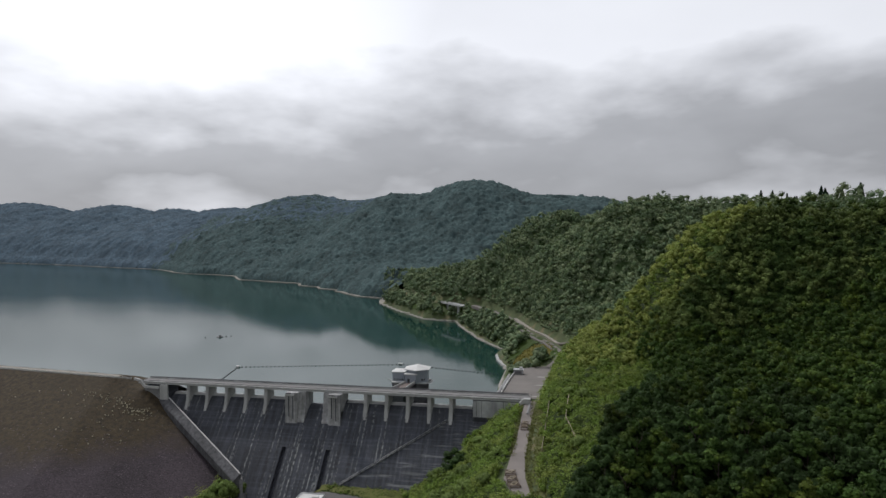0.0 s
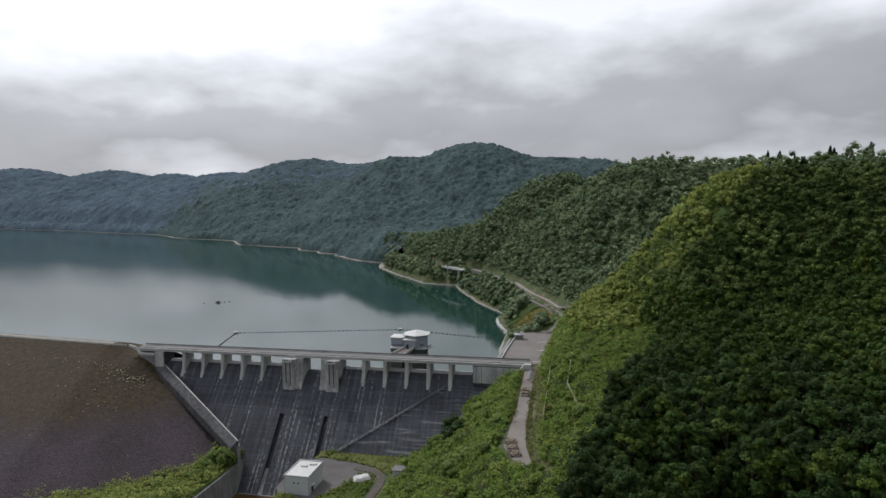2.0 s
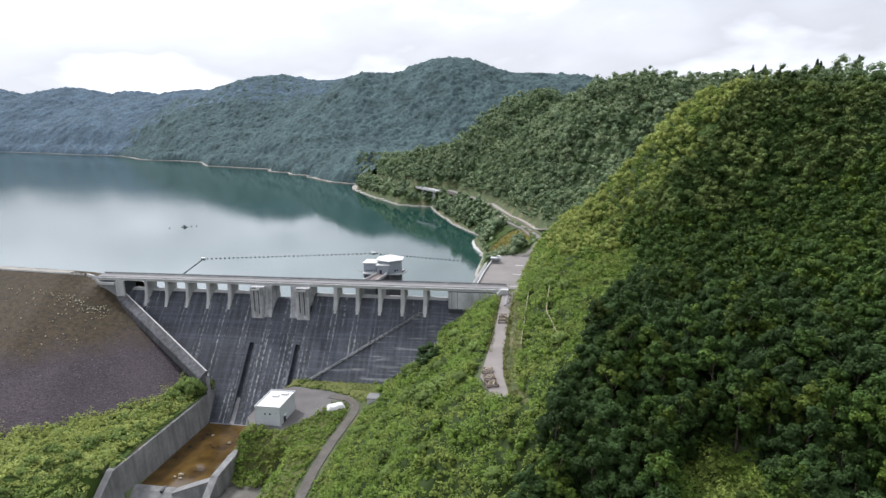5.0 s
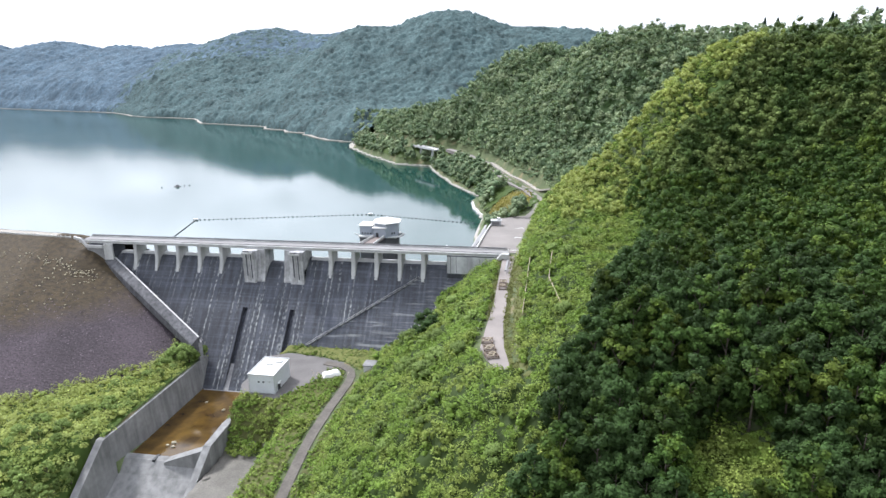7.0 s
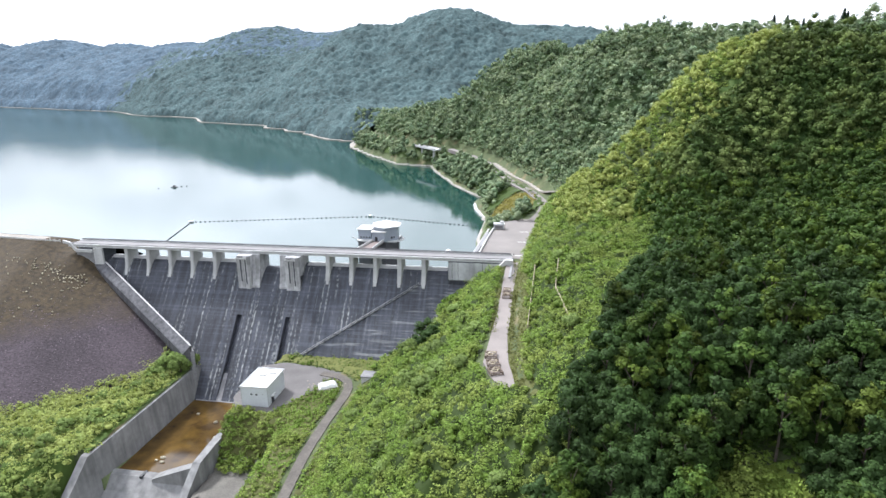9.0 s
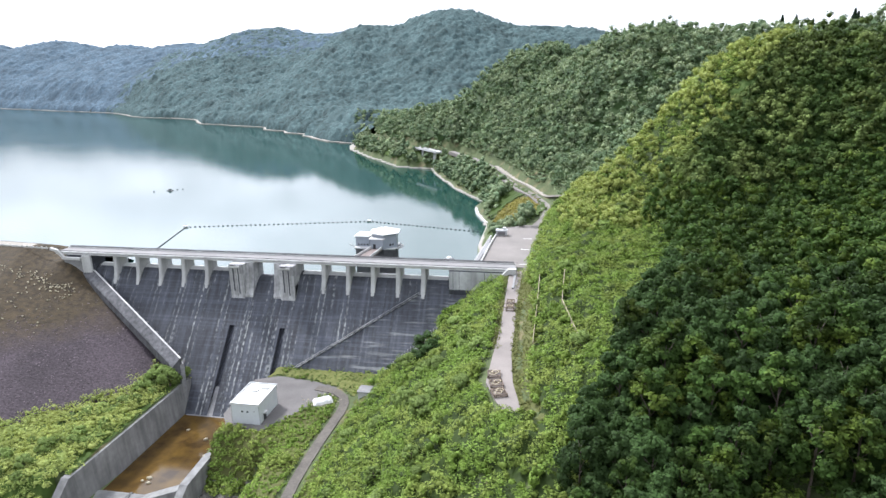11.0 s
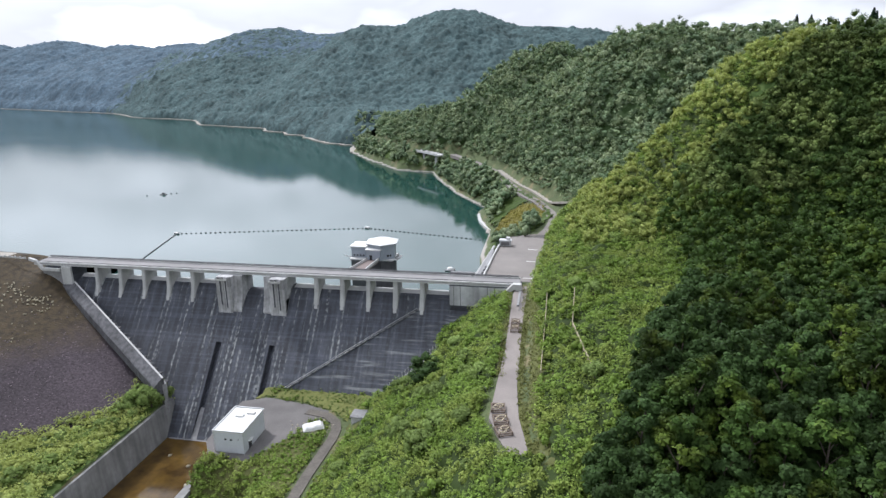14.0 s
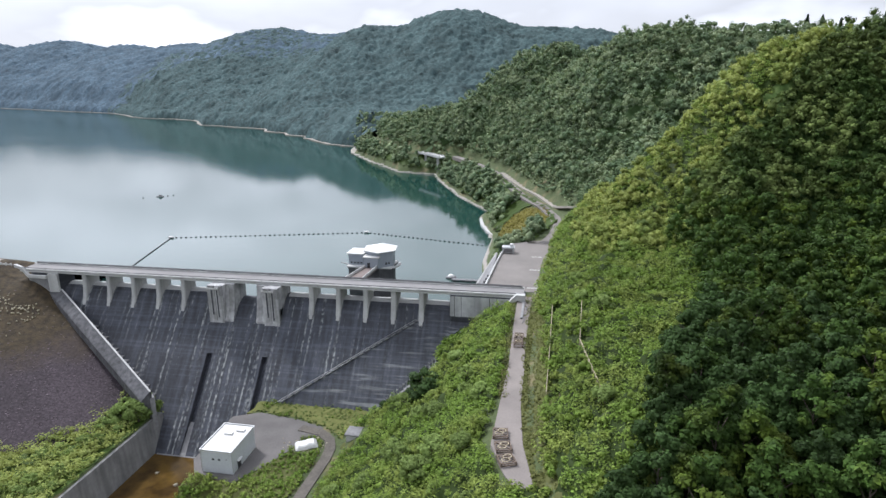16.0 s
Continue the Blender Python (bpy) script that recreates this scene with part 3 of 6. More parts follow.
PIERC = streaky(surface("pier_concrete", (0.40, 0.40, 0.395), 0.85, grain=(2.0, 0.15), broad=(0.2, 0.3), bump=0.15), 0.14)
PIERS = [-59.5, -50.2, -40.9, -31.6, -22.3, 22.6, 31.6, 40.6, 49.6, 58.5]
GROOVES = [(-9.6, -7.6), (9.3, 11.3)]
dam_block("spillway_bay", -69.0, -11.4, ogee(9.3))
dam_block("spillway_bay", 12.8, 67.5, ogee(9.3))
dam_block("central_chute", -7.6, 9.3, ogee(7.2))
dam_block("side_strip", -11.4, -9.6, [(6, 6), (-3.2, 6), (-3.2, 2.2)])
dam_block("side_strip", 11.3, 12.8, [(6, 6), (-3.2, 6), (-3.2, 2.2)])
for a, b in GROOVES:
    outline = [(6, -36), (6, 5), (-3.2, 5), (-3.2, 2.2), (face_y(-7), -7), (face_y(-7) + 2.4, -7.2), (face_y(-36) + 2.4, -36)]
    part("sluice_groove", prism(bmesh.new(), outline, "x", a, b), DAMFACE, dam, "deep shaded groove in the dam face")
dam_block("abutment_wall", 67.5, 90.0, [(6, 13.3), (-1.2, 13.3), (-1.2, 4.8), (-1.9, 4.4)])
dam_block("abutment_block", -80.0, -69.0, [(6, 13.3), (-0.6, 13.3), (-0.6, 5.0), (-1.9, 4.4)])

for x in PIERS:
    o = [(5.6, 13.3), (-0.5, 13.3), (-0.6, 11.0), (-1.0, 7.5), (-1.9, 4.4), (-2.4, 3.5), (-2.4, 2.4), (5.6, 2.4)]
    bm = prism(bmesh.new(), o, "x", x - 0.8, x + 0.8)
    bmesh.ops.bevel(bm, geom=[e for e in bm.edges if all(v.co.y < -0.4 for v in e.verts) and abs(e.verts[0].co.x - e.verts[1].co.x) < 0.01], offset=0.25, segments=2, affect="EDGES")
    part("pier", bm, PIERC, dam, "pale concrete bridge pier")
GATEC = streaky(surface("streaked_gate_concrete", (0.36, 0.36, 0.365), 0.85, grain=(0.9, 0.3), broad=(0.22, 0.45), bump=0.15), 0.34, 0.7, 0.05)
AXIS = 0.7
for s in (-1, 1):
    x0, x1 = sorted((AXIS + s * 6.9, AXIS + s * 12.1))
    o = [(5.6, 13.3), (-3.9, 13.3), (-4.2, 12.6), (-4.2, 1.6), (-4.5, 0.4), (-4.3, -0.4), (5.6, -0.4)]
    bm = prism(bmesh.new(), o, "x", x0, x1)
    tower = part("gate_pier", bm, GATEC, dam, "broad pale concrete gate pier")
    w0, w1 = sorted((AXIS + s * 3.9, AXIS + s * 6.88))
    o2 = [(5.6, 13.3), (-1.6, 13.3), (-1.9, 10.0), (-2.5, 6.5), (-3.4, 3.2), (-4.1, 1.9), (-4.1, 1.2), (5.6, 1.2)]
    part("pier_wing", prism(bmesh.new(), o2, "x", w0, w1), GATEC, tower, "curved pale flank of the gate pier")
    part("gate_slot", boxed(x0 + 1.3, x0 + 1.75, -4.26, -4.0, 3.5, 12.0), DAMFACE, tower)
    part("gate_slot", boxed(x1 - 2.0, x1 - 1.6, -4.26, -4.0, 2.5, 12.0), DAMFACE, tower)
    part("ladder_strip", boxed(x0 + 2.5, x0 + 2.75, -4.25, -4.0, 1.0, 12.0), CONCRETE_OLD, tower)
    part("bracket", boxed(x0 + 0.3, x1 - 0.9, -5.2, -4.2, 12.2, 12.6, 0.06), CONCRETE_OLD, tower)
    part("bracket_lip", boxed(x0 + 0.3, x1 - 0.9, -5.3, -5.15, 12.35, 13.0), CONCRETE, tower)
    part("hoist_box", boxed(x0 + 0.8, x1 - 2.4, -5.0, -4.2, 12.6, 13.5, 0.06), STEEL, tower)
    part("pipe_stack", boxed(x1 - 0.75, x1 + 0.3, -5.0, -4.1, 10.2, 13.6, 0.1), CONCRETE_OLD, tower)
    # solid dark block in place of the shade in a recess below the gate
    part("recess", boxed(x0 + 0.5, x1 - 0.6, -4.35, -2.4, -3.4, -0.5), DARK, dam)
part("abutment_pillar", boxed(-72.9, -69.1, -1.5, -0.62, 6.2, 13.3, 0.05), PIERC, dam, "pale concrete pillar at the dam end")
# pale lip along the crest of the overflow bays
for xs in ([-69.0] + PIERS[:5] + [-11.4], [12.8] + PIERS[5:] + [67.5]):
    for a, b in zip(xs, xs[1:]):
        g = ogee(9.3)
        o = [(u, w + 0.07) for u, w in g[1:4]] + [(u, w - 0.1) for u, w in g[3:0:-1]]
        part("crest_lip", prism(bmesh.new(), o, "x", a + 0.82, b - 0.82), CONCRETE, dam)
part("control_cabinet", boxed(80.6, 82.6, -2.3, -1.26, 8.4, 10.2, 0.05), STEEL, dam, "dark steel cabinet on the abutment wall")
# a shallow panel joint and drain marks on the abutment wall
for x in (68.9, 71.0, 79.6, 81.8):
    part("panel_joint", boxed(x - 0.07, x + 0.07, -1.27, -1.1, 4.9, 13.2), DARK, dam)
part("abutment_panel", boxed(67.55, 89.5, -1.235, -1.15, 6.6, 13.1), ABUTC, dam, "grey streaked abutment wall panel")

# the stair that climbs the face, and its kerb


def on_face(x, z, out=0.0):
    return Vector((x, face_y(z) - out, z))


stair = empty("face_stair", on_face(16, -17), "grey concrete stair climbing the sloping dam face", "stairs")
A, B = on_face(14.0, -19.5, 0.35), on_face(57.6, 4.7, 0.25)
bm = beam(bmesh.new(), A, B, 0.3, 0.35)
part("kerb", bm, CONCRETE_OLD, stair)
bm = beam(bmesh.new(), A + Vector((-0.6, -0.45, 0.45)), B + Vector((-0.6, -0.45, 0.45)), 0.1, 0.1)
part("handrail", bm, GALV, stair)
for k in range(24):
    p = A.lerp(B, (k + 0.5) / 24)
    part("step", boxed(p.x - 0.45, p.x + 0.45, p.y - 0.45, p.y + 0.1, p.z + 0.0, p.z + 0.2), DAMFACE, stair)

# ---------------------------------------------------------------- the crest road bridge
DECKC = surface("pale_worn_roadway", (0.20, 0.195, 0.195), 0.9, grain=(3.0, 0.15), broad=(0.12, 0.2), bump=0.1)
bridge = empty("crest_bridge", (0, 2.5, 13.3), "narrow concrete road bridge along the dam crest", "bridge")
cuts = [-84, -72, -59.5, -40.9, -22.3, -8.8, 10.2, 31.6, 49.6, 67.5, 78, 89.6]
for a, b in zip(cuts, cuts[1:]):
    o = [(5.9, 13.42), (5.9, 14.5), (5.5, 14.5), (5.5, 14.15), (-0.4, 14.15), (-0.4, 14.5), (-0.9, 14.5), (-0.9, 13.42)]
    part("deck_span", prism(bmesh.new(), o, "x", a + 0.02, b - 0.02), CONCRETE, bridge)
    part("road_surface", boxed(a + 0.02, b - 0.02, -0.35, 5.45, 14.15, 14.19), DECKC, bridge, "pale worn bridge roadway")
post_mesh = None
for y in (-0.65, 5.7):
    for k in range(44):
        if post_mesh is None:
            ob = part("rail_post", boxed(-0.09, 0.09, -0.09, 0.09, 0, 0.55), STEEL, bridge)
            post_mesh = ob.data
        else:
            ob = new("rail_post", post_mesh)
            ob.parent = bridge
        ob.location = Vector((-82 + k * 4.0, y, 14.5)) - bridge.location
    for z, h in (((14.9, 0.11),) if y < 0 else ((14.75, 0.16), (15.1, 0.12))):
        part("rail", boxed(-83, 89, y - 0.06, y + 0.06, z - h, z + h), STEEL, bridge)
part("cornice_joint", boxed(-83.9, 89.4, -0.94, -0.88, 13.95, 14.08), STEEL, bridge)
for ob in bridge.children:
    if ob.data is not post_mesh:
        ob.location -= bridge.location
for ob in dam.children_recursive:
    if ob.parent is dam:
        ob.location -= dam.location
for ob in stair.children:
    ob.location -= stair.location

# pale parapet that steps down from the crest to the abutment
ramp_wall = empty("end_parapet", (-88, 1, 13), "pale stepped concrete parapet at the dam end", "parapet")
for a, b, w in (((-87.2, 0.6, 15.0), (-83.0, -0.8, 14.7), 0.8), ((-83.0, -0.8, 14.7), (-80.4, -1.3, 12.1), 0.8), ((-80.4, -1.3, 12.1), (-73.2, -1.5, 12.1), 0.9)):
    ob = part("parapet_length", beam(bmesh.new(), a, b, w, 1.0), CONCRETE, ramp_wall)
    ob.location -= ramp_wall.location
part("abutment_face", boxed(-80.6, -72.95, -1.2, 5.5, 3.0, 12.0), CONCRETE_OLD, ramp_wall).location -= ramp_wall.location
portal = empty("end_portal", (88.5, -2, 13), "pale concrete stair head beside the crest road", "stair head")
o = [(90.2, 12.6), (90.2, 15.2), (87.6, 15.2), (85.2, 12.6), (84.6, 11.2), (85.6, 11.2), (88.0, 13.6)]
part("hood", prism(bmesh.new(), o, "y", -3.2, -1.4), CONCRETE, portal).location -= portal.location
part("side_wall", boxed(89.6, 90.3, -16, -1.4, 9.5, 13.5), CONCRETE_OLD, portal).location -= portal.location

# ---------------------------------------------------------------- the fill dam
def rubble():
    m = surface("rubble_face", (0.042, 0.032, 0.039), 0.95, grain=(1.5, 1.2), broad=(0.06, 0.5), bump=1.0, bump_scale=1.8)
    nt = m.node_tree
    bs = nt.nodes["Principled BSDF"]
    old = bs.inputs["Base Color"].links[0].from_socket
    geo = nt.nodes.new("ShaderNodeNewGeometry")
    sep = nt.nodes.new("ShaderNodeSeparateXYZ")
    nt.links.new(geo.outputs["Position"], sep.inputs[0])
    nz = nt.nodes.new("ShaderNodeTexNoise")
    nz.inputs["Scale"].default_value, nz.inputs["Detail"].default_value = 0.07, 6
    nt.links.new(geo.outputs["Position"], nz.inputs["Vector"])
    h = link_math(nt, "ADD", sep.outputs[2], link_math(nt, "MULTIPLY", nz.outputs["Fac"], 10.0))
    grass = ramp(nt, link_math(nt, "MULTIPLY", link_math(nt, "ADD", h, 16.5), 0.033), [(0.40, grey(0)), (0.62, grey(1))])
    mx = nt.nodes.new("ShaderNodeMix")
    mx.data_type = "RGBA"
    nt.links.new(grass, mx.inputs["Factor"])
    nt.links.new(old, mx.inputs["A"])
    mul = nt.nodes.new("ShaderNodeMix")
    mul.data_type, mul.blend_type = "RGBA", "MULTIPLY"
    mul.inputs["Factor"].default_value = 0.7
    mul.inputs["A"].default_value = (0.037, 0.026, 0.012, 1)
    n2 = nt.nodes.new("ShaderNodeTexNoise")
    n2.inputs["Scale"].default_value, n2.inputs["Detail"].default_value = 0.6, 5
    nt.links.new(geo.outputs["Position"], n2.inputs["Vector"])
    nt.links.new(ramp(nt, n2.outputs["Fac"], [(0.3, grey(0.2)), (0.7, grey(1.9))]), mul.inputs["B"])
    nt.links.new(mul.outputs["Result"], mx.inputs["B"])
    nt.links.new(mx.outputs["Result"], bs.inputs["Base Color"])
    return m


RUBBLE = rubble()


def curb_y(x):
    return 2.4 - (x + 77) * 31.0 / 57.5


def fill_height(px, py):
    crest = 1.2 - 0.097 * (px + 88)
    return np.minimum(embankment_height(px, py), 14.3 - 0.5 * (py - crest - 7))


ex, ey = np.arange(-420, -15, 1.5), np.arange(-130, 66, 1.5)
EX, EY = np.meshgrid(ex, ey)
EZ = fill_height(EX, EY) + 0.16 * wave(EX, EY, 5, 8, 3) * (EY < 0)
idx = np.arange(EX.size).reshape(EX.shape)
quads = np.stack([idx[:-1, :-1], idx[:-1, 1:], idx[1:, 1:], idx[1:, :-1]], -1)
cx, cy, cz = EX[:-1, :-1] + 0.75, EY[:-1, :-1] + 0.75, EZ[:-1, :-1]
keep = (cz > -22.5) & ((cx < -24.5 + 0.36 * (cy + 26.7)) | (cx < -60)) & ((cy < curb_y(cx) - 0.3) | (cx < -79))
fill = mesh_np("embankment", np.stack([EX, EY, EZ], -1).reshape(-1, 3), quads[keep], RUBBLE, smooth=True)
tagged(fill, "rockfill embankment of grey-purple rubble with brown grass above", "embankment", kind="structure")
part("crest_road", ribbon(bmesh.new(), [(x, 4.5 - 0.097 * (x + 88), 14.35) for x in range(-420, -80, 20)], 5.5, 0.3), GRAVEL, fill)

curb = empty("training_wall", (-48, -13, -3), "sloping concrete wall between embankment and spillway", "wall")
P0, P1 = Vector((-72.0, 0.3, 7.3)), Vector((-18.6, -29.2, -13.2))
bm = bmesh.new()
side = Vector((0.47, 0.88, 0))
rows = [[bm.verts.new(e + side * u + Vector((0, 0, w))) for u, w in ((1.0, 1.1), (0.45, 1.15), (-1.9, -0.5), (-2.3, -0.9), (-2.3, -4.0), (1.0, -4.0))] for e in (P0.lerp(P1, k / 12) for k in range(13))]
for a, b in zip(rows, rows[1:]):
    for k in range(6):
        bm.faces.new((a[k], a[(k + 1) % 6], b[(k + 1) % 6], b[k]))
bm.faces.new(rows[0])
bm.faces.new(rows[-1][::-1])
bmesh.ops.recalc_face_normals(bm, faces=bm.faces[:])
CURBC = streaky(surface("dark_streaked_wall_concrete", (0.085, 0.085, 0.092), 0.9, grain=(0.9, 0.45), broad=(0.15, 0.5), bump=0.25), 0.4, 0.8, 0.3)
part("wall_top", bm, CURBC, curb).location -= curb.location
part("coping", beam(bmesh.new(), P0 + side * 0.75 + Vector((0, 0, 1.2)), P1 + side * 0.75 + Vector((0, 0, 1.2)), 0.5, 0.22), CONCRETE, curb).location -= curb.location
bm = bmesh.new()
lo = [P0 + Vector((0.2, 0.3, -1)), P1 + Vector((0.2, 0.3, -1)), Vector((P1.x, P1.y, -36)), Vector((P0.x, P0.y, -14))]
v = [bm.verts.new(p) for p in lo] + [bm.verts.new(p + Vector((0.7, 1.2, 0))) for p in lo]
for f in ((0, 1, 2, 3), (7, 6, 5, 4), (0, 4, 5, 1), (1, 5, 6, 2), (2, 6, 7, 3), (3, 7, 4, 0)):
    bm.faces.new([v[i] for i in f])
part("wall_body", bm, CONCRETE_OLD, curb).location -= curb.location
for k in range(26):
    p = P0.lerp(P1, (k + 1.5) / 28) + side * 2.4 + Vector((0, 0, -1.4))
    part("ledge", boxed(p.x - 0.7, p.x + 1.0 + 0.5 * (k % 3), p.y - 1.2, p.y + 0.6, p.z - 1.3, p.z - 0.95), CURBC, curb).location -= curb.location

# ---------------------------------------------------------------- stilling basin
basin = empty("stilling_basin", (-10, -50, -36), "concrete stilling basin holding shallow brown water", "basin", kind="structure")


def wall_run(name, pts, low, thick, lean, mat, parent, side=1):
    """A wall along x = const points (x, y, top), leaning at its foot by lean."""
    bm = bmesh.new()
    rows = []
    for x, y, t in pts:
        rows.append([bm.verts.new(p) for p in ((x, y, t), (x - side * thick, y, t), (x - side * thick, y, low), (x + side * lean, y, low))])
    for a, b in zip(rows, rows[1:]):
        for k in range(4):
            bm.faces.new((a[k], a[(k + 1) % 4], b[(k + 1) % 4], b[k]))
    bm.faces.new(rows[0])
    bm.faces.new(rows[-1][::-1])
    bmesh.ops.recalc_face_normals(bm, faces=bm.faces[:])
    ob = part(name, bm, mat, parent)
    ob.location -= parent.location
    return ob


WALLC = streaky(surface("basin_wall_concrete", (0.20, 0.20, 0.197), 0.85, grain=(0.8, 0.2), broad=(0.12, 0.45), bump=0.15), 0.3, 0.5, 0.04)
wall_run("left_wall", [(-18.3, -24.5, -21.2), (-18.5, -50, -21.2), (-18.7, -79.5, -21.2), (-19.0, -92, -31.5), (-19.0, -130, -33)], -42, 2.2, 1.6, WALLC, basin)
wall_run("right_wall", [(12.2, -46, -19.2), (10.2, -57, -21.6), (9.6, -66, -22.2), (9.4, -75, -23.0), (9.0, -79, -26.5), (8.6, -92, -36)], -42, 2.2, 0.4, WALLC, basin, -1)
apron = part("apron", prism(bmesh.new(), [(-24, -36), (-24, -24), (-28.5, -28.5), (-30.5, -30.4), (-32, -31.3), (-32, -36)], "x", -16.9, 9.5), CONCRETE_OLD, basin)
apron.location -= basin.location
o = [(-71, -36), (-71, -30.8), (-72, -30.3), (-73.6, -30.7), (-77, -33.4), (-83, -37), (-90, -38.6), (-90, -40)]
ob = part("end_weir", prism(bmesh.new(), o, "x", -18.9, 9.3), WALLC, basin, "rounded pale concrete end weir")
ob.location -= basin.location
ob = part("weir_shoulder", prism(bmesh.new(), [(-4.5, -36), (-4.5, -30.5), (-1.0, -29.0), (9.2, -25.0), (9.2, -36)], "y", -74.5, -71.5), WALLC, basin)
ob.location -= basin.location
# dark block imitating the shade in a notch of the weir
part("weir_notch", boxed(-8.6, -7.8, -74, -71.2, -34, -30.25), DARK, basin).location -= basin.location
bm = bmesh.new()
bm.faces.new([bm.verts.new(p) for p in ((-17.6, -71.2, -31.1), (9.4, -71.2, -31.1), (9.4, -30, -31.1), (-17.6, -30, -31.1))])
tagged(part("basin_water", bm, POOL), "shallow brown water in the concrete basin", "water", kind="structure")

# ---------------------------------------------------------------- yard, roads and parking
YARD_EDGE = [(12.5, -56), (23.5, -57), (27, -51), (31, -43), (32.5, -36), (38, -33.8), (36, -30), (28, -27.5), (15, -25.5), (8, -29), (8.5, -50)]
part("yard_surface", prism(bmesh.new(), YARD_EDGE, "z", YARD - 1, YARD + 0.08), YARDM)
tagged(bpy.data.objects["yard_surface"], "grey asphalt yard below the dam", "yard", kind="structure")
RD = [(30, -31.5), (36.8, -32.8), (40.2, -35.6), (41.8, -39.6), (42.2, -44), (41.9, -52), (41.6, -60), (41.6, -76), (41.8, -90), (42.5, -110), (44, -140), (46, -200)]
RD_FINE = [(ax + (bx - ax) * k / 4, ay + (by - ay) * k / 4) for (ax, ay), (bx, by) in zip(RD, RD[1:]) for k in range(4)]
line = [(x, y, max(float(land(np.array(x + k), np.array(y))) for k in (-1.8, 0, 1.8)) + 0.25) for x, y in RD_FINE]
tagged(part("yard_road", ribbon(bmesh.new(), line, 2.8, 1.4), TRACK), "narrow worn asphalt access road", "road", kind="structure")
line = [(90.0, 2, 13.1), (90.0, -16, 13.1), (90.2, -30, 13.1), (90.6, -45, 13.1), (90.5, -62, 13.1), (91.0, -76, 13.1), (93.4, -84, 13.1), (95.6, -89.5, 13.1)]
tagged(part("slope_road", ribbon(bmesh.new(), line, [4.2, 3.8, 3.6, 3.7, 4.3, 5.8, 4.5, 2.2], 1.0), ROADM), "pale dead-end asphalt road on the slope", "road", kind="structure")
platform = tagged(part("parking_platform", prism(bmesh.new(), [(77.0, 6.1), (92.6, 6.1), (92.6, -0.6), (95, 30), (97.5, 64), (92, 68), (82, 62), (78.5, 45)], "z", -4, 13.14), CONCRETE_OLD), "asphalt parking area beside the dam", "parking", kind="structure")
platform.data.materials.clear()
platform.data.materials.append(ASPHALT)
SHORE_ROAD = [(94, 62), (97.5, 76), (99.6, 92), (97.5, 112), (91, 136), (80, 160), (70.5, 195), (60, 235), (40, 277), (18, 308)]
line = [(94, 62, 13.2), (97.5, 76, 13.2), (99.6, 92, 13.2), (97.5, 112, 13.2), (91, 136, 13.2), (80, 160, 13.2), (70.5, 195, 13.2), (60, 235, 13.3), (40, 277, 14), (18, 308, 15.5)]
tagged(part("shore_road", ribbon(bmesh.new(), line, 5.0, 2.5), ASPHALT), "asphalt road curving along the reservoir shore", "road", kind="structure")

# ---------------------------------------------------------------- things below the dam


def put(ob, parent):
    """Parents a part whose mesh is in world metres."""
    ob.parent = parent
    ob.location -= parent.location
    return ob


def piece_of(ob, owner):
    """Parents a piece of a part, both in world metres."""
    ob.parent = owner
    return ob


def valve_house():
    t = empty("valve_house", (18, -48.2, YARD), "pale grey flat-roofed valve house with a white roof", "building")
    x0, x1, y0, y1, z1 = 13.7, 21.9, -54.1, -42.2, -11.5
    put(part("wall_shell", boxed(x0, x1, y0, y1, YARD - 0.5, z1, 0.05), RENDERED), t)
    roof = put(part("roof", boxed(x0 - 0.25, x1 + 0.25, y0 - 0.25, y1 + 0.25, z1, z1 + 0.25, 0.05), WHITE, label="white flat roof"), t)
    for a in ((x0 - 0.25, x1 + 0.25, y0 - 0.25, y0), (x0 - 0.25, x1 + 0.25, y1, y1 + 0.25), (x0 - 0.25, x0, y0, y1), (x1, x1 + 0.25, y0, y1)):
        piece_of(part("roof_rim", boxed(*a, z1 + 0.25, z1 + 0.55), GALV), roof)
    for hx, hy in ((17.2, -46.4), (19.6, -44.6)):
        piece_of(part("roof_hatch", boxed(hx - 1.1, hx + 1.1, hy - 0.6, hy + 0.6, z1 + 0.25, z1 + 0.75, 0.05), WHITE), roof)
    d = put(part("door", boxed(x1, x1 + 0.08, -51.6, -50.0, YARD, YARD + 2.3), DARK, label="dark steel door"), t)
    piece_of(part("door_handle", boxed(x1 + 0.08, x1 + 0.16, -50.35, -50.2, YARD + 1.0, YARD + 1.15), GALV), d)
    put(part("door_hood", boxed(x1, x1 + 0.7, -51.9, -49.7, YARD + 2.4, YARD + 2.55), CONCRETE), t)
    for wx in (16.6, 18.2):
        put(part("vent", boxed(wx, wx + 0.6, y0 - 0.07, y0, -13.8, -13.3), DARK), t)
    put(part("wall_lamp", boxed(20.4, 20.7, y0 - 0.25, y0, -13.5, -13.1), GALV), t)
    for px in (x0 - 0.12, x1 + 0.05):
        put(part("drainpipe", boxed(px, px + 0.12, y0 - 0.12, y0, YARD, z1), GALV), t)


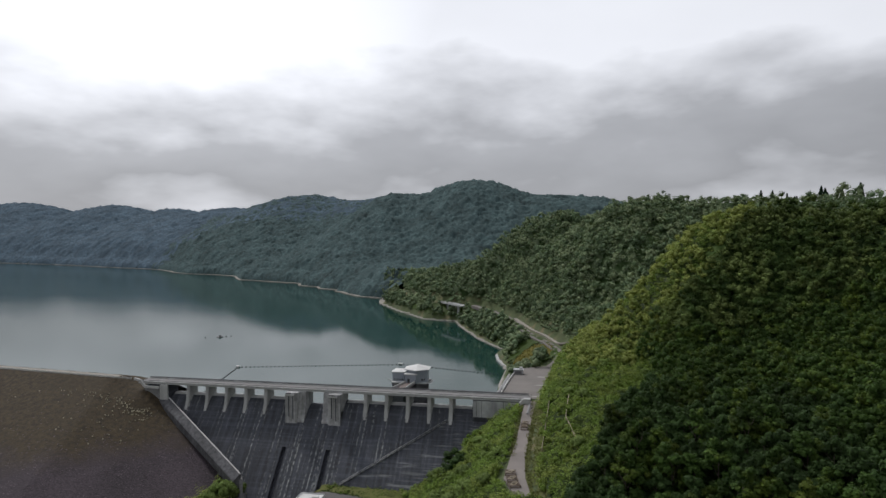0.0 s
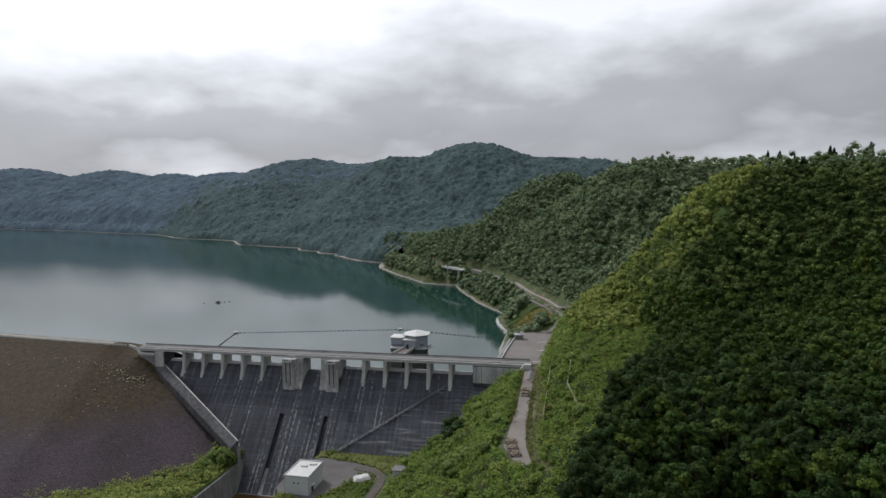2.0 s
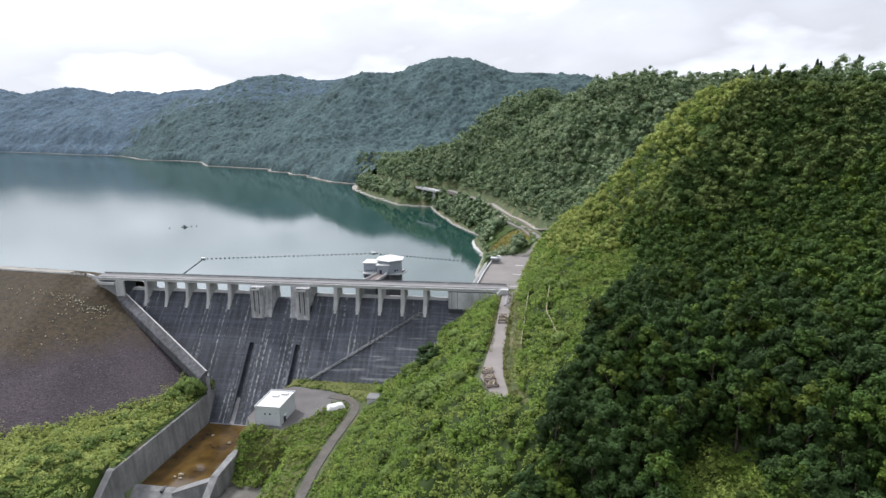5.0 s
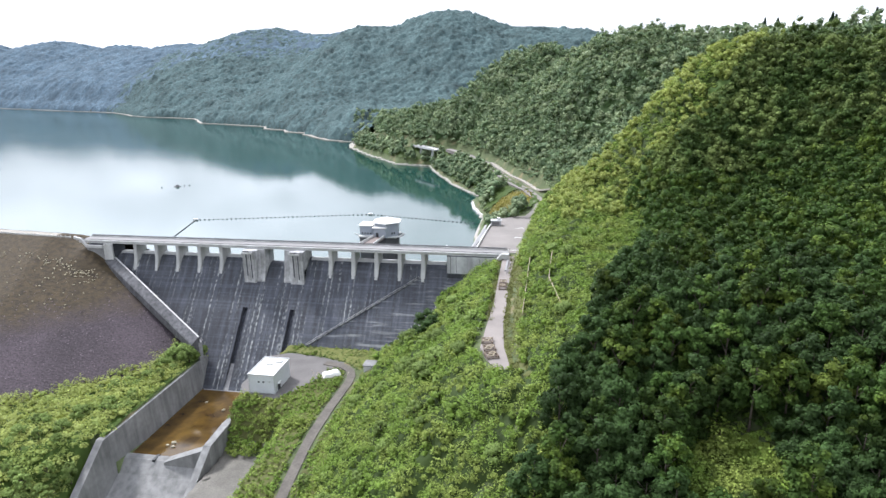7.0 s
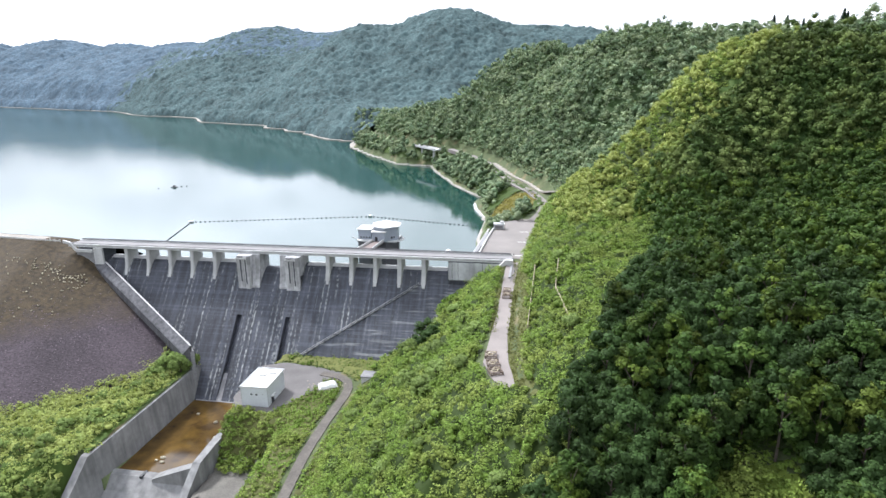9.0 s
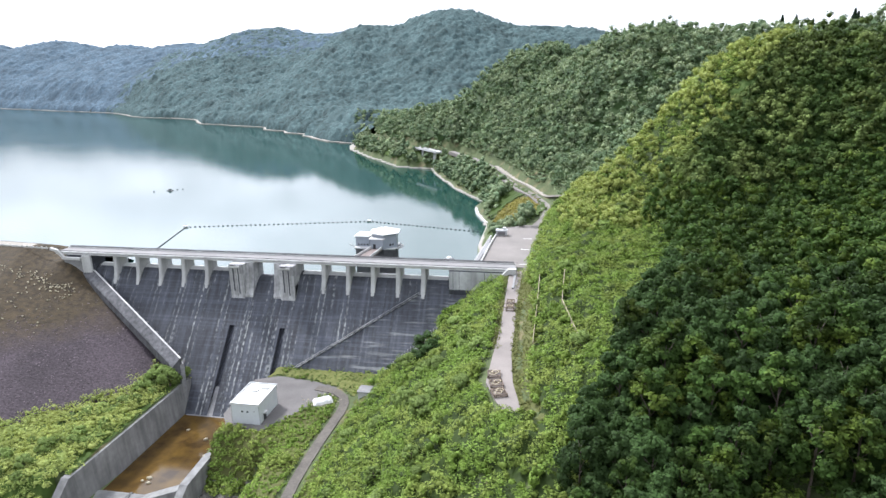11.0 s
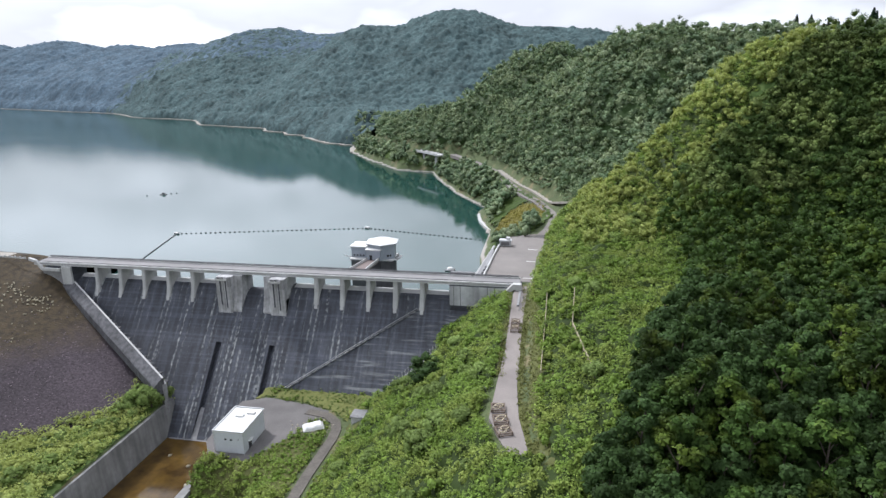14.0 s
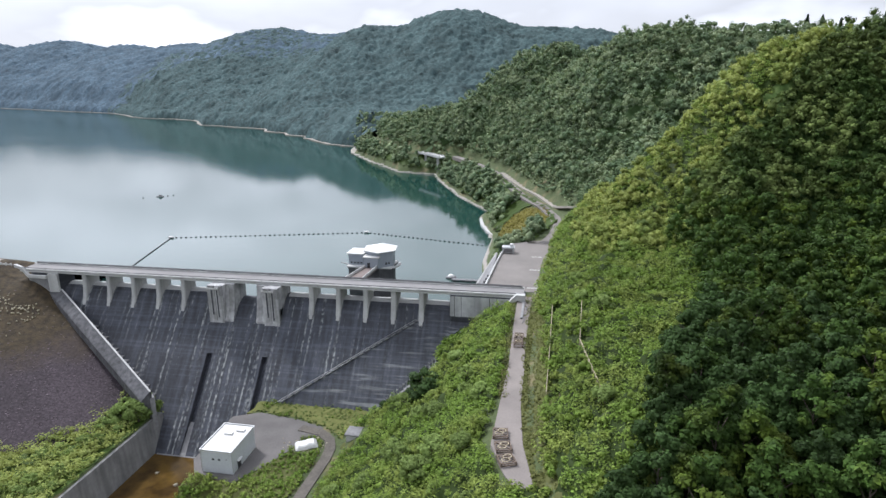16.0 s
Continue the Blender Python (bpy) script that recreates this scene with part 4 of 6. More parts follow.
def covered_stack():
    t = empty("covered_stack", (35, -39.4, YARD), "white sheet thrown over a low stack", "tarpaulin")
    bm = bmesh.new()
    bmesh.ops.create_grid(bm, x_segments=14, y_segments=10, size=1.0)
    r = random.Random(5)
    for v in bm.verts:
        x, y = v.co.x, v.co.y
        edge = max(abs(x), abs(y))
        z = 1.15 if edge < 0.72 else 1.15 - (edge - 0.72) * 3.6
        z += 0.22 * (x > 0) + r.uniform(-0.07, 0.07) + 0.35 * max(0, -x - 0.55)
        v.co = Vector((x * 2.9, y * 1.9, max(z, 0.02)))
    bmesh.ops.solidify(bm, geom=bm.faces[:], thickness=0.04)
    bmesh.ops.rotate(bm, verts=bm.verts[:], cent=(0, 0, 0), matrix=Matrix.Rotation(radians(28), 3, "Z"))
    part("sheet", bm, WHITE, t)
    part("pallets", boxed(-2.2, 2.2, -1.3, 1.3, 0.0, 0.7, m=pose(0, 0, 0, 0, 0, 28)), TIMBER, t)
    v, f = blobs(np.column_stack([35 + rng0.normal(0, 2.6, 90), -39.8 + rng0.normal(0, 2.4, 90), np.full(90, YARD + 0.1)]), rng0.uniform(0.12, 0.35, (90, 3)), ICO_R)
    tagged(mesh_np("gravel_heap", v, f, STONE), "loose pale stones round the covered stack", "stones", kind="stuff")


def hut():
    t = empty("pump_hut", (46.7, -34.2, -18), "small grey concrete hut with a flat dark roof", "hut")
    put(part("wall_shell", boxed(45.0, 48.4, -36.0, -32.2, -19.5, -15.2, 0.04), CONCRETE), t)
    put(part("roof", boxed(44.7, 48.7, -36.3, -31.9, -15.2, -14.9, 0.04), CONCRETE_OLD), t)
    put(part("roof_top", boxed(45.0, 48.4, -36.0, -32.2, -14.9, -14.86), CONCRETE_OLD), t)
    put(part("door", boxed(48.4, 48.46, -35.0, -34.0, -18.4, -16.6), DARK), t)


rng0 = np.random.RandomState(3)


def _ico0():
    bm = bmesh.new()
    bmesh.ops.create_icosphere(bm, subdivisions=1, radius=1.0)
    v, f = np.array([p.co[:] for p in bm.verts]), np.array([[p.index for p in q.verts] for q in bm.faces])
    bm.free()
    return v, f


ICO_R = _ico0()


def blobs(centres, radii, base, jag=0.25, rnd=rng0):
    """Many uneven lumps as arrays of corners and triangles. radii: (n, 3)."""
    v, f = base
    n = len(centres)
    wob = 1 + rnd.uniform(-jag, jag, (n, len(v), 1))
    spin = rnd.uniform(0, 2 * np.pi, n)
    c, s = np.cos(spin)[:, None], np.sin(spin)[:, None]
    vx, vy = v[None, :, 0] * c - v[None, :, 1] * s, v[None, :, 0] * s + v[None, :, 1] * c
    p = np.stack([vx, vy, np.broadcast_to(v[None, :, 2], vx.shape)], -1) * wob * radii[:, None, :] + centres[:, None, :]
    return p.reshape(-1, 3), (f[None] + (np.arange(n) * len(v))[:, None, None]).reshape(-1, 3)


valve_house()
covered_stack()
hut()

# rough stones on the bank beside the basin, and the pale ones on the embankment
n = 260
sx, sy = rng0.uniform(-1, 11, n), rng0.uniform(-57, -34, n)
sz = land(sx, sy)
ok = (sz > -31.6) & (sz < -17.6)
v, f = blobs(np.column_stack([sx, sy, sz])[ok], rng0.uniform(0.15, 0.6, (ok.sum(), 3)), ICO_R)
tagged(mesh_np("bank_stones", v, f, STONE), "rough stones on the bank beside the basin", "stones", kind="stuff")
n = 150
sx = -70 - rng0.gamma(2.0, 9.0, n)
band = rng0.normal(0, 1.6, n)
sy = -10.5 - 0.06 * (sx + 70) + band
sy = np.where(rng0.uniform(0, 1, n) < 0.25, sy - rng0.uniform(2, 22, n), sy)
ok = sy < curb_y(sx) - 2
sz = fill_height(sx, sy) + 0.15
v, f = blobs(np.column_stack([sx, sy, sz])[ok], rng0.uniform(0.15, 0.42, (ok.sum(), 3)), ICO_R)
tagged(mesh_np("embankment_stones", v, f, STONE), "pale yellowish stones scattered on the embankment", "stones", kind="stuff")
n = 6000
sx, sy = rng0.uniform(-150, -19, n), rng0.uniform(-100, -4, n)
sz = fill_height(sx, sy) - 0.02
ok = (sy < curb_y(sx) - 2) & (sz > -20.5) & (rng0.uniform(0, 1, n) < smooth(4, -10, sz) + 0.12)
v, f = blobs(np.column_stack([sx, sy, sz])[ok], rng0.uniform(0.12, 0.36, (ok.sum(), 3)) * np.array([1, 1, 0.45]), ICO_R, 0.3)
RIPRAP = surface("riprap_stone", (0.112, 0.090, 0.102), 0.95, grain=(3.0, 0.3), broad=(0.08, 0.3), bump=0, island=0.5)
tagged(mesh_np("riprap", v, f, RIPRAP), "angular grey-purple riprap on the embankment", "riprap", kind="stuff")
for k, (x, y, r) in enumerate(((-11, -40, 0.5), (-8, -64, 0.7), (-7, -66, 0.55), (-2.5, -44, 0.6), (2.0, -52, 0.6), (-9.2, -65.5, 0.4))):
    v, f = blobs(np.array([[0, 0, 0.0]]), np.array([[r * 1.4, r, r * 0.8]]), ICO_R)
    st = mesh_np("boulder", v, f, STONE)
    st.location = (x, y, -31.0)
    tagged(st, "pale boulder standing in the shallow basin water", "rock", "basin boulders")

# ---------------------------------------------------------------- intake tower in the reservoir


SHAFT = surface("dark_shaft_concrete", (0.075, 0.075, 0.08), 0.7, grain=(0.8, 0.3), broad=(0.2, 0.4))


def intake_tower():
    t = empty("intake_tower", (36, 28, 0), "grey intake gatehouse tower with a pale faceted roof", "tower")
    # solid dark block stands in for the shaded inside of the frame
    put(part("shaft", boxed(26.6, 31.6, 24.5, 31.5, -12, 12.6), STEEL, label="solid dark steel block for the shaded open frame below the gatehouse"), t)
    bm = bmesh.new()
    bmesh.ops.create_cone(bm, segments=6, radius1=5.4, radius2=5.4, depth=24.6, cap_ends=True, matrix=pose(37.6, 28, 0.3, 0, 0, 8))
    put(part("tower_shaft", bm, SHAFT), t)
    for x0, x1, y0, y1, z0 in ((26.2, 42.6, 23.2, 32.6, 12.6),):
        put(part("floor_slab", boxed(x0, x1, y0, y1, z0, z0 + 0.5, 0.05), CONCRETE), t)
    bm = bmesh.new()
    bmesh.ops.create_cone(bm, segments=6, radius1=5.4, radius2=5.4, depth=5.9, cap_ends=True, matrix=pose(37.6, 28, 15.9, 0, 0, 8))
    main = put(part("main_room", bm, PANEL, label="six-sided grey panelled room"), t)
    bm = bmesh.new()
    bmesh.ops.create_cone(bm, segments=6, radius1=6.5, radius2=0.3, depth=1.7, cap_ends=True, matrix=pose(37.6, 28, 19.65, 0, 0, 8))
    put(part("roof", bm, WHITE, label="pale shallow faceted roof"), t)
    bm = bmesh.new()
    bmesh.ops.create_cone(bm, segments=6, radius1=6.55, radius2=6.55, depth=0.3, cap_ends=True, matrix=pose(37.6, 28, 18.7, 0, 0, 8))
    put(part("eaves", bm, GALV), t)
    side_room = put(part("side_room", boxed(26.4, 31.8, 25.4, 31.6, 13.1, 16.9, 0.05), PANEL), t)
    put(part("side_roof", boxed(25.9, 32.3, 24.9, 32.1, 16.9, 17.35, 0.05), WHITE), t)
    front_room = put(part("front_room", boxed(33.2, 38.4, 21.8, 25.0, 13.1, 16.9, 0.05), PANEL), t)
    put(part("front_roof", boxed(32.8, 38.8, 21.4, 25.2, 16.9, 17.25, 0.05), WHITE), t)
    for k in range(4):
        piece_of(part("vent", boxed(27.2 + k * 1.2, 27.8 + k * 1.2, 25.30, 25.42, 13.6, 14.2), DARK), side_room)
    piece_of(part("door", boxed(34.4, 35.4, 21.70, 21.82, 13.2, 15.1), DARK), front_room)
    for k, a in enumerate((-52, -38, -24)):
        x, y = 37.6 + 4.75 * math.cos(radians(a)), 28 + 4.75 * math.sin(radians(a))
        piece_of(part("window", boxed(-0.35, 0.35, -0.12, 0.12, 0, 0.8, m=pose(x, y, 14.0, 0, 0, a + 90)), DARK), main)
    for k in range(5, 9):
        a = radians(-95 + k * 14)
        x, y = 37.6 + 6.0 * math.cos(a), 28 + 6.0 * math.sin(a)
        b = radians(-95 + (k + 1) * 14)
        x2, y2 = 37.6 + 6.0 * math.cos(b), 28 + 6.0 * math.sin(b)
        put(part("balcony", boxed(-0.95, 0.95, -1.0, 0.25, 12.75, 12.95, m=pose(x, y, 0, 0, 0, -95 + k * 14 + 90)), CONCRETE), t)
        put(part("balcony_rail", beam(bmesh.new(), (x, y, 13.6), (x2, y2, 13.6), 0.12, 0.5), STEEL), t)
    for x in (26.8, 31.4):
        for y in (24.7, 31.3):
            put(part("frame_post", boxed(x - 0.3, x + 0.3, y - 0.3, y + 0.3, -12, 12.6), STEEL), t)
    put(part("cantilever", beam(bmesh.new(), (26.4, 25.4, 13.0), (24.0, 24.6, 14.0), 0.5, 0.25), CONCRETE), t)
    return t


intake_tower()
acc = empty("access_bridge", (34, 13, 14), "narrow railed footbridge with a brown deck to the tower", "bridge")
bm = bmesh.new()
c = [bm.verts.new(p) for p in ((32.0, 5.9, 14.2), (37.6, 5.9, 14.2), (37.8, 22.5, 13.3), (33.6, 22.5, 13.3), (32.0, 5.9, 13.6), (37.6, 5.9, 13.6), (37.8, 22.5, 12.7), (33.6, 22.5, 12.7))]
for q in ((0, 1, 2, 3), (7, 6, 5, 4), (0, 4, 5, 1), (1, 5, 6, 2), (2, 6, 7, 3), (3, 7, 4, 0)):
    bm.faces.new([c[i] for i in q])
put(part("deck", bm, surface("brown_deck_boards", (0.15, 0.12, 0.11), 0.8)), acc)
for a, b in (((32.0, 5.9, 14.7), (33.6, 22.5, 13.8)), ((37.6, 5.9, 14.7), (37.8, 22.5, 13.8))):
    put(part("parapet", beam(bmesh.new(), a, b, 0.25, 0.9), CONCRETE), acc)

# ---------------------------------------------------------------- floating boom, raft and landing
boom = empty("floating_boom", (-40, 100, 0), "line of small dark floats strung across the reservoir", "boom")
route = [(-80.9, 56), (-91.6, 95), (3, 119.5), (67, 103.4)]
put(part("cable", beam(bmesh.new(), (-72, 20, 0.25), (-91.6, 95, 0.2), 0.35, 0.2), DARK), boom)
float_mesh = None
for (ax, ay), (bx, by) in zip(route[1:], route[2:]):
    n = int(math.hypot(bx - ax, by - ay) / 2.4)
    put(part("cable", beam(bmesh.new(), (ax, ay, -0.1), (bx, by, -0.1), 0.08, 0.08), DARK), boom)
    for k in range(n):
        x, y = ax + (bx - ax) * k / n, ay + (by - ay) * k / n
        if float_mesh is None:
            bm = bmesh.new()
            bmesh.ops.create_cone(bm, segments=8, radius1=0.2, radius2=0.2, depth=0.95, cap_ends=True, matrix=pose(0, 0, 0, 0, 90, 0))
            ob = part("float", bm, DARK, boom)
            float_mesh = ob.data
        else:
            ob = new("float", float_mesh)
            ob.parent = boom
        ob.location = Vector((x, y, 0.22 - 0.01 * math.sin(k * 1.7))) - boom.location
for x, y in route[1:3]:
    put(part("buoy", boxed(x - 1.3, x + 1.3, y - 0.7, y + 0.7, 0, 0.9, 0.25), WHITE), boom)
raft = empty("survey_raft", (-165.8, 194.4, 0), "small dark floating raft on the open reservoir", "raft")
part("hull", boxed(-2.2, 2.2, -1.1, 1.1, -0.2, 0.5, 0.1), STEEL, raft)
part("cabin", boxed(-0.8, 0.9, -0.6, 0.6, 0.5, 1.5, 0.08), STEEL, raft)
for x, y in ((-159.3, 199.6), (-174.8, 189.0), (-162.5, 198)):
    b = empty("buoy", (x, y, 0), "small dark marker buoy floating on the reservoir", "buoy", "marker buoys")
    bm = bmesh.new()
    bmesh.ops.create_cone(bm, segments=10, radius1=0.7, radius2=0.35, depth=1.1, cap_ends=True)
    part("body", bm, STEEL, b)

landing = empty("boat_landing", (62, 53, 0), "floating walkway with a white domed boat cover", "landing")
put(part("walkway", boxed(59, 71, 50.6, 52.4, 0.1, 0.6, 0.05), STEEL), landing)
for x in (61, 65.5):
    put(part("pontoon", boxed(x - 1.4, x + 1.4, 50.2, 52.8, -0.3, 0.45, 0.1), DARK), landing)
bm = bmesh.new()
bmesh.ops.create_uvsphere(bm, u_segments=14, v_segments=8, radius=1.0, matrix=Matrix.Translation((58.2, 54.6, 0.5)) @ Matrix.Diagonal((1.4, 1.2, 1.0, 1)))
put(part("boat_cover", bm, WHITE), landing)
put(part("boat_hull", boxed(56.2, 60.2, 53.2, 56.0, -0.2, 0.6, 0.3), STEEL), landing)

slip = empty("bank_steps", (73, 30, 5), "weathered concrete steps down to the reservoir", "steps")
for k in range(16):
    put(part("step", boxed(68.6 + k * 0.5, 77.2, 9 + k * 0.9, 42 + k * 0.25, -0.5 + k * 0.82, 0.33 + k * 0.82), CONCRETE_OLD), slip)
put(part("ramp_rail", beam(bmesh.new(), (69.5, 36, 2.0), (77.2, 46, 13.6), 0.7, 0.5), CONCRETE), slip)
put(part("store_box", boxed(70.6, 73.2, 21.5, 26.0, 4.0, 7.0, 0.06), WHITE), slip)

# ---------------------------------------------------------------- parking
wallp = empty("parking_kerb", (77.6, 28, 13.1), "pale low concrete kerb along the parking edge", "kerb")
for a, b in (((77.0, 6.2), (77.5, 18)), ((77.5, 18), (78.0, 32)), ((78.0, 32), (78.7, 45.2)), ((78.7, 45.2), (80.6, 56))):
    put(part("kerb_length", beam(bmesh.new(), (*a, 13.5), (*b, 13.5), 0.45, 0.8), CONCRETE), wallp)
for y in (9.8, 28.5, 44.2):
    mk = tagged(part("parking_mark", boxed(90.2, 93.6, y - 0.2, y + 0.2, 13.14, 13.15), WHITE), "white painted line on the asphalt", "road marking", "parking marks", kind="thing")


def site_shed():
    t = empty("site_shed", (81.2, 48.6, 13.14), "low grey metal container with gear on its roof", "container")
    put(part("body", boxed(79.0, 83.4, 47.2, 50.0, 13.3, 15.4, 0.06), GALV), t)
    put(part("panel", boxed(79.6, 82.8, 47.14, 47.2, 13.6, 14.9), STEEL), t)
    put(part("roof", boxed(78.8, 83.6, 47.0, 50.2, 15.4, 15.55), GALV), t)
    put(part("roof_unit", boxed(81.6, 83.0, 48.2, 49.4, 15.55, 16.5, 0.05), WHITE), t)
    for x in (79.4, 83.0):
        put(part("skid", boxed(x - 0.15, x + 0.15, 47.3, 49.9, 13.12, 13.3), STEEL), t)


site_shed()


def frame_stack(x, y, turn, flat=False):
    """Stacked angle-iron frames: a ring of rails with crossed braces, on bearers."""
    t = empty("frame_stack", (x, y, 13.12), "rusty stacked steel frames abandoned on the road", "steel frames", "frame stacks")
    w, d, h = (1.05, 1.5, 0.8) if flat else (1.35, 1.35, 0.4)
    for k in range(2):
        z = 0.2 + k * h
        for a, b in (((-w, -d), (w, -d)), ((w, -d), (w, d)), ((w, d), (-w, d)), ((-w, d), (-w, -d))):
            part("rail", beam(bmesh.new(), (*a, z), (*b, z), 0.16), RUSTY, t)
    for a in ((-w, -d), (w, -d), (w, d), (-w, d)):
        part("post", boxed(a[0] - 0.09, a[0] + 0.09, a[1] - 0.09, a[1] + 0.09, 0, h + 0.35), RUSTY, t)
    part("brace", beam(bmesh.new(), (-w, -d, h + 0.2), (w, d, h + 0.2), 0.16), RUSTY, t)
    part("brace", beam(bmesh.new(), (w, -d, h + 0.2), (-w, d, h + 0.2), 0.16), RUSTY, t)
    for s in ((-1, 1) if not flat else (0,)):
        bm = bmesh.new()
        for k in range(12):
            a0, a1 = k * math.pi / 6, (k + 1) * math.pi / 6
            beam(bm, (math.cos(a0) * 0.75 + 0.3 * s, math.sin(a0) * 0.55 + 0.45 * s, h + 0.36), (math.cos(a1) * 0.75 + 0.3 * s, math.sin(a1) * 0.55 + 0.45 * s, h + 0.36), 0.14)
        part("ring", bm, TIMBER, t, "pale coiled ring")
    t.rotation_euler.z = radians(turn)
    return t


for x, y, a in ((89.6, -73.2, 6), (90.5, -77.4, 14), (91.4, -81.2, 22), (90.3, -33.2, 3), (90.2, -29.4, 0)):
    frame_stack(x, y, a, a < 4)
pole = empty("barrier_pole", (90.5, -14, 13.1), "thin dark barrier pole lying along the road", "barrier")
part("pole", beam(bmesh.new(), (0, -5, 0.15), (0.6, 5, 0.9), 0.16), STEEL, pole)
part("stand", boxed(0.45, 0.75, 4.8, 5.1, 0, 0.9), STEEL, pole)


def slope_fence(points, height, n, label):
    t = empty("slope_fence", points[0], label, "fence", "slope fences")
    o = Vector(points[0])
    pts = []
    for a, b in zip(points, points[1:]):
        for k in range(n):
            pts.append(Vector(a).lerp(Vector(b), k / n))
    pts.append(Vector(points[-1]))
    pts = [Vector((p.x, p.y, float(land(np.array(p.x), np.array(p.y))) + 1.7)) for p in pts]
    for p, q in zip(pts, pts[1:]):
        part("post", boxed(p.x - o.x - 0.1, p.x - o.x + 0.1, p.y - o.y - 0.1, p.y - o.y + 0.1, p.z - o.z - 2.0, p.z - o.z + height + 0.15), TIMBER, t)
        for k in range(3):
            up = Vector((0, 0, 0.25 + height * k / 3))
            part("board", beam(bmesh.new(), p - o + up, q - o + up, 0.12, 0.3), TIMBER, t)


slope_fence([(98.2, -22, 18), (98.0, -42, 18), (97.6, -63, 18)], 0.8, 7, "bleached timber retaining fence on the slope")
slope_fence([(105.0, -33, 24), (104.2, -50, 24), (107.5, -70, 24)], 0.5, 5, "broken timber retaining fence among the scrub")
slope_fence([(112, 60, 24), (110, 32, 24)], 0.9, 5, "short timber fence high on the scrub slope")

# delineator posts and rail on the embankment crest
rail = empty("crest_guard_rail", (-88, 1.6, 14.4), "pale guard rail with short posts on the embankment crest", "guard rail")
gp = None
for k in range(70):
    x = -90 - 2.4 * k
    y = 1.6 - 0.097 * (x + 88)
    if gp is None:
        ob = part("post", boxed(-0.16, 0.16, -0.16, 0.16, 0, 1.0), CONCRETE, rail)
        gp = ob.data
    else:
        ob = new("post", gp)
        ob.parent = rail
    ob.location = Vector((x, y, 14.35)) - rail.location
put(part("rail", beam(bmesh.new(), (-90, 1.75, 14.75), (-260, 1.75 + 0.097 * 172, 14.75), 0.18, 0.45), CONCRETE), rail)

# ---------------------------------------------------------------- far shore
margin = [(x, y, 0.9) for x, y in SHORE if y > 425]
tagged(part("shore_margin", ribbon(bmesh.new(), margin, [5.0 + 3.0 * math.sin(k * 2.1) for k in range(len(margin))], 3.0), GRAVEL), "pale bare gravel margin along the reservoir", "shore", kind="structure")
fb = empty("shore_bridge", (0, 314, 0), "small pale road bridge over an inlet of the reservoir", "bridge")
put(part("deck", beam(bmesh.new(), (-15.5, 331, 15.2), (9, 300.5, 15.2), 5.0, 1.0), CONCRETE), fb)
for s in (-1, 1):
    o = Vector((0.78, 0.62, 0)) * 2.4 * s
    put(part("parapet", beam(bmesh.new(), Vector((-15.5, 331, 16.0)) + o, Vector((9, 300.5, 16.0)) + o, 0.3, 0.9), CONCRETE), fb)
for x, y in ((4.2, 306.5), (-9, 322.8)):
    put(part("column", boxed(x - 0.9, x + 0.9, y - 0.9, y + 0.9, -6, 14.8), CONCRETE), fb)
TRACK = [(62, 243), (70, 214), (79.5, 186), (89, 160), (98, 135), (107, 112), (114, 92)]
road2 = [(62, 243, 14.5), (70, 214, 16), (79.5, 186, 18), (89, 160, 20), (98, 135, 21), (107, 112, 21), (114, 92, 20)]
line = [(x, y, float(land(np.array(x), np.array(y))) + 0.35) for x, y, z in road2]
tagged(part("upper_road", ribbon(bmesh.new(), line, 4.0, 0.9), GRAVEL), "pale gravel track climbing behind the shore road", "road", kind="structure")
gr = empty("far_guard_wall", (-150, 580, 10), "short pale roadside wall on the far shore", "wall")
put(part("wall_length", beam(bmesh.new(), (-172, 622, 13.0), (-131, 541, 13.0), 1.0, 1.6), CONCRETE), gr)
quay = tagged(part("boat_ramp", ribbon(bmesh.new(), [(64, 161.5, 1.2), (59.5, 160.5, 1.0), (57.6, 156, 0.9), (60, 142, 0.9), (64.3, 129.5, 1.0), (68.8, 119.5, 1.3)], 1.7, 3.0), CONCRETE), "pale concrete boat ramp at the waterline", "ramp", kind="structure")

# handrail that climbs the joint between the dam face and the hillside
hr = empty("face_handrail", (72, -10, -5), "dark steel handrail climbing beside the dam face", "handrail")
H0, H1 = on_face(50.0, -16.0, 1.4), on_face(78.5, 5.6, 1.4)
hp = None
for k in range(34):
    p = H0.lerp(H1, k / 33)
    if hp is None:
        ob = part("post", boxed(-0.09, 0.09, -0.09, 0.09, -0.6, 1.9), GALV, hr)
        hp = ob.data
    else:
        ob = new("post", hp)
        ob.parent = hr
    ob.location = p - hr.location
put(part("rail", beam(bmesh.new(), H0 + Vector((0, 0, 1.4)), H1 + Vector((0, 0, 1.4)), 0.12), STEEL), hr)
put(part("tread", beam(bmesh.new(), H0 + Vector((0.5, 0.2, 0)), H1 + Vector((0.5, 0.2, 0)), 1.2, 0.3), CONCRETE_OLD), hr)

# ---------------------------------------------------------------- plants
rng = np.random.RandomState(11)


def ico(level):
    bm = bmesh.new()
    bmesh.ops.create_icosphere(bm, subdivisions=level, radius=1.0)
    v = np.array([p.co[:] for p in bm.verts])
    f = np.array([[p.index for p in q.verts] for q in bm.faces])
    bm.free()
    return v, f


ICO1, ICO2 = ico(1), ico(2)      # 20 and 80 triangles


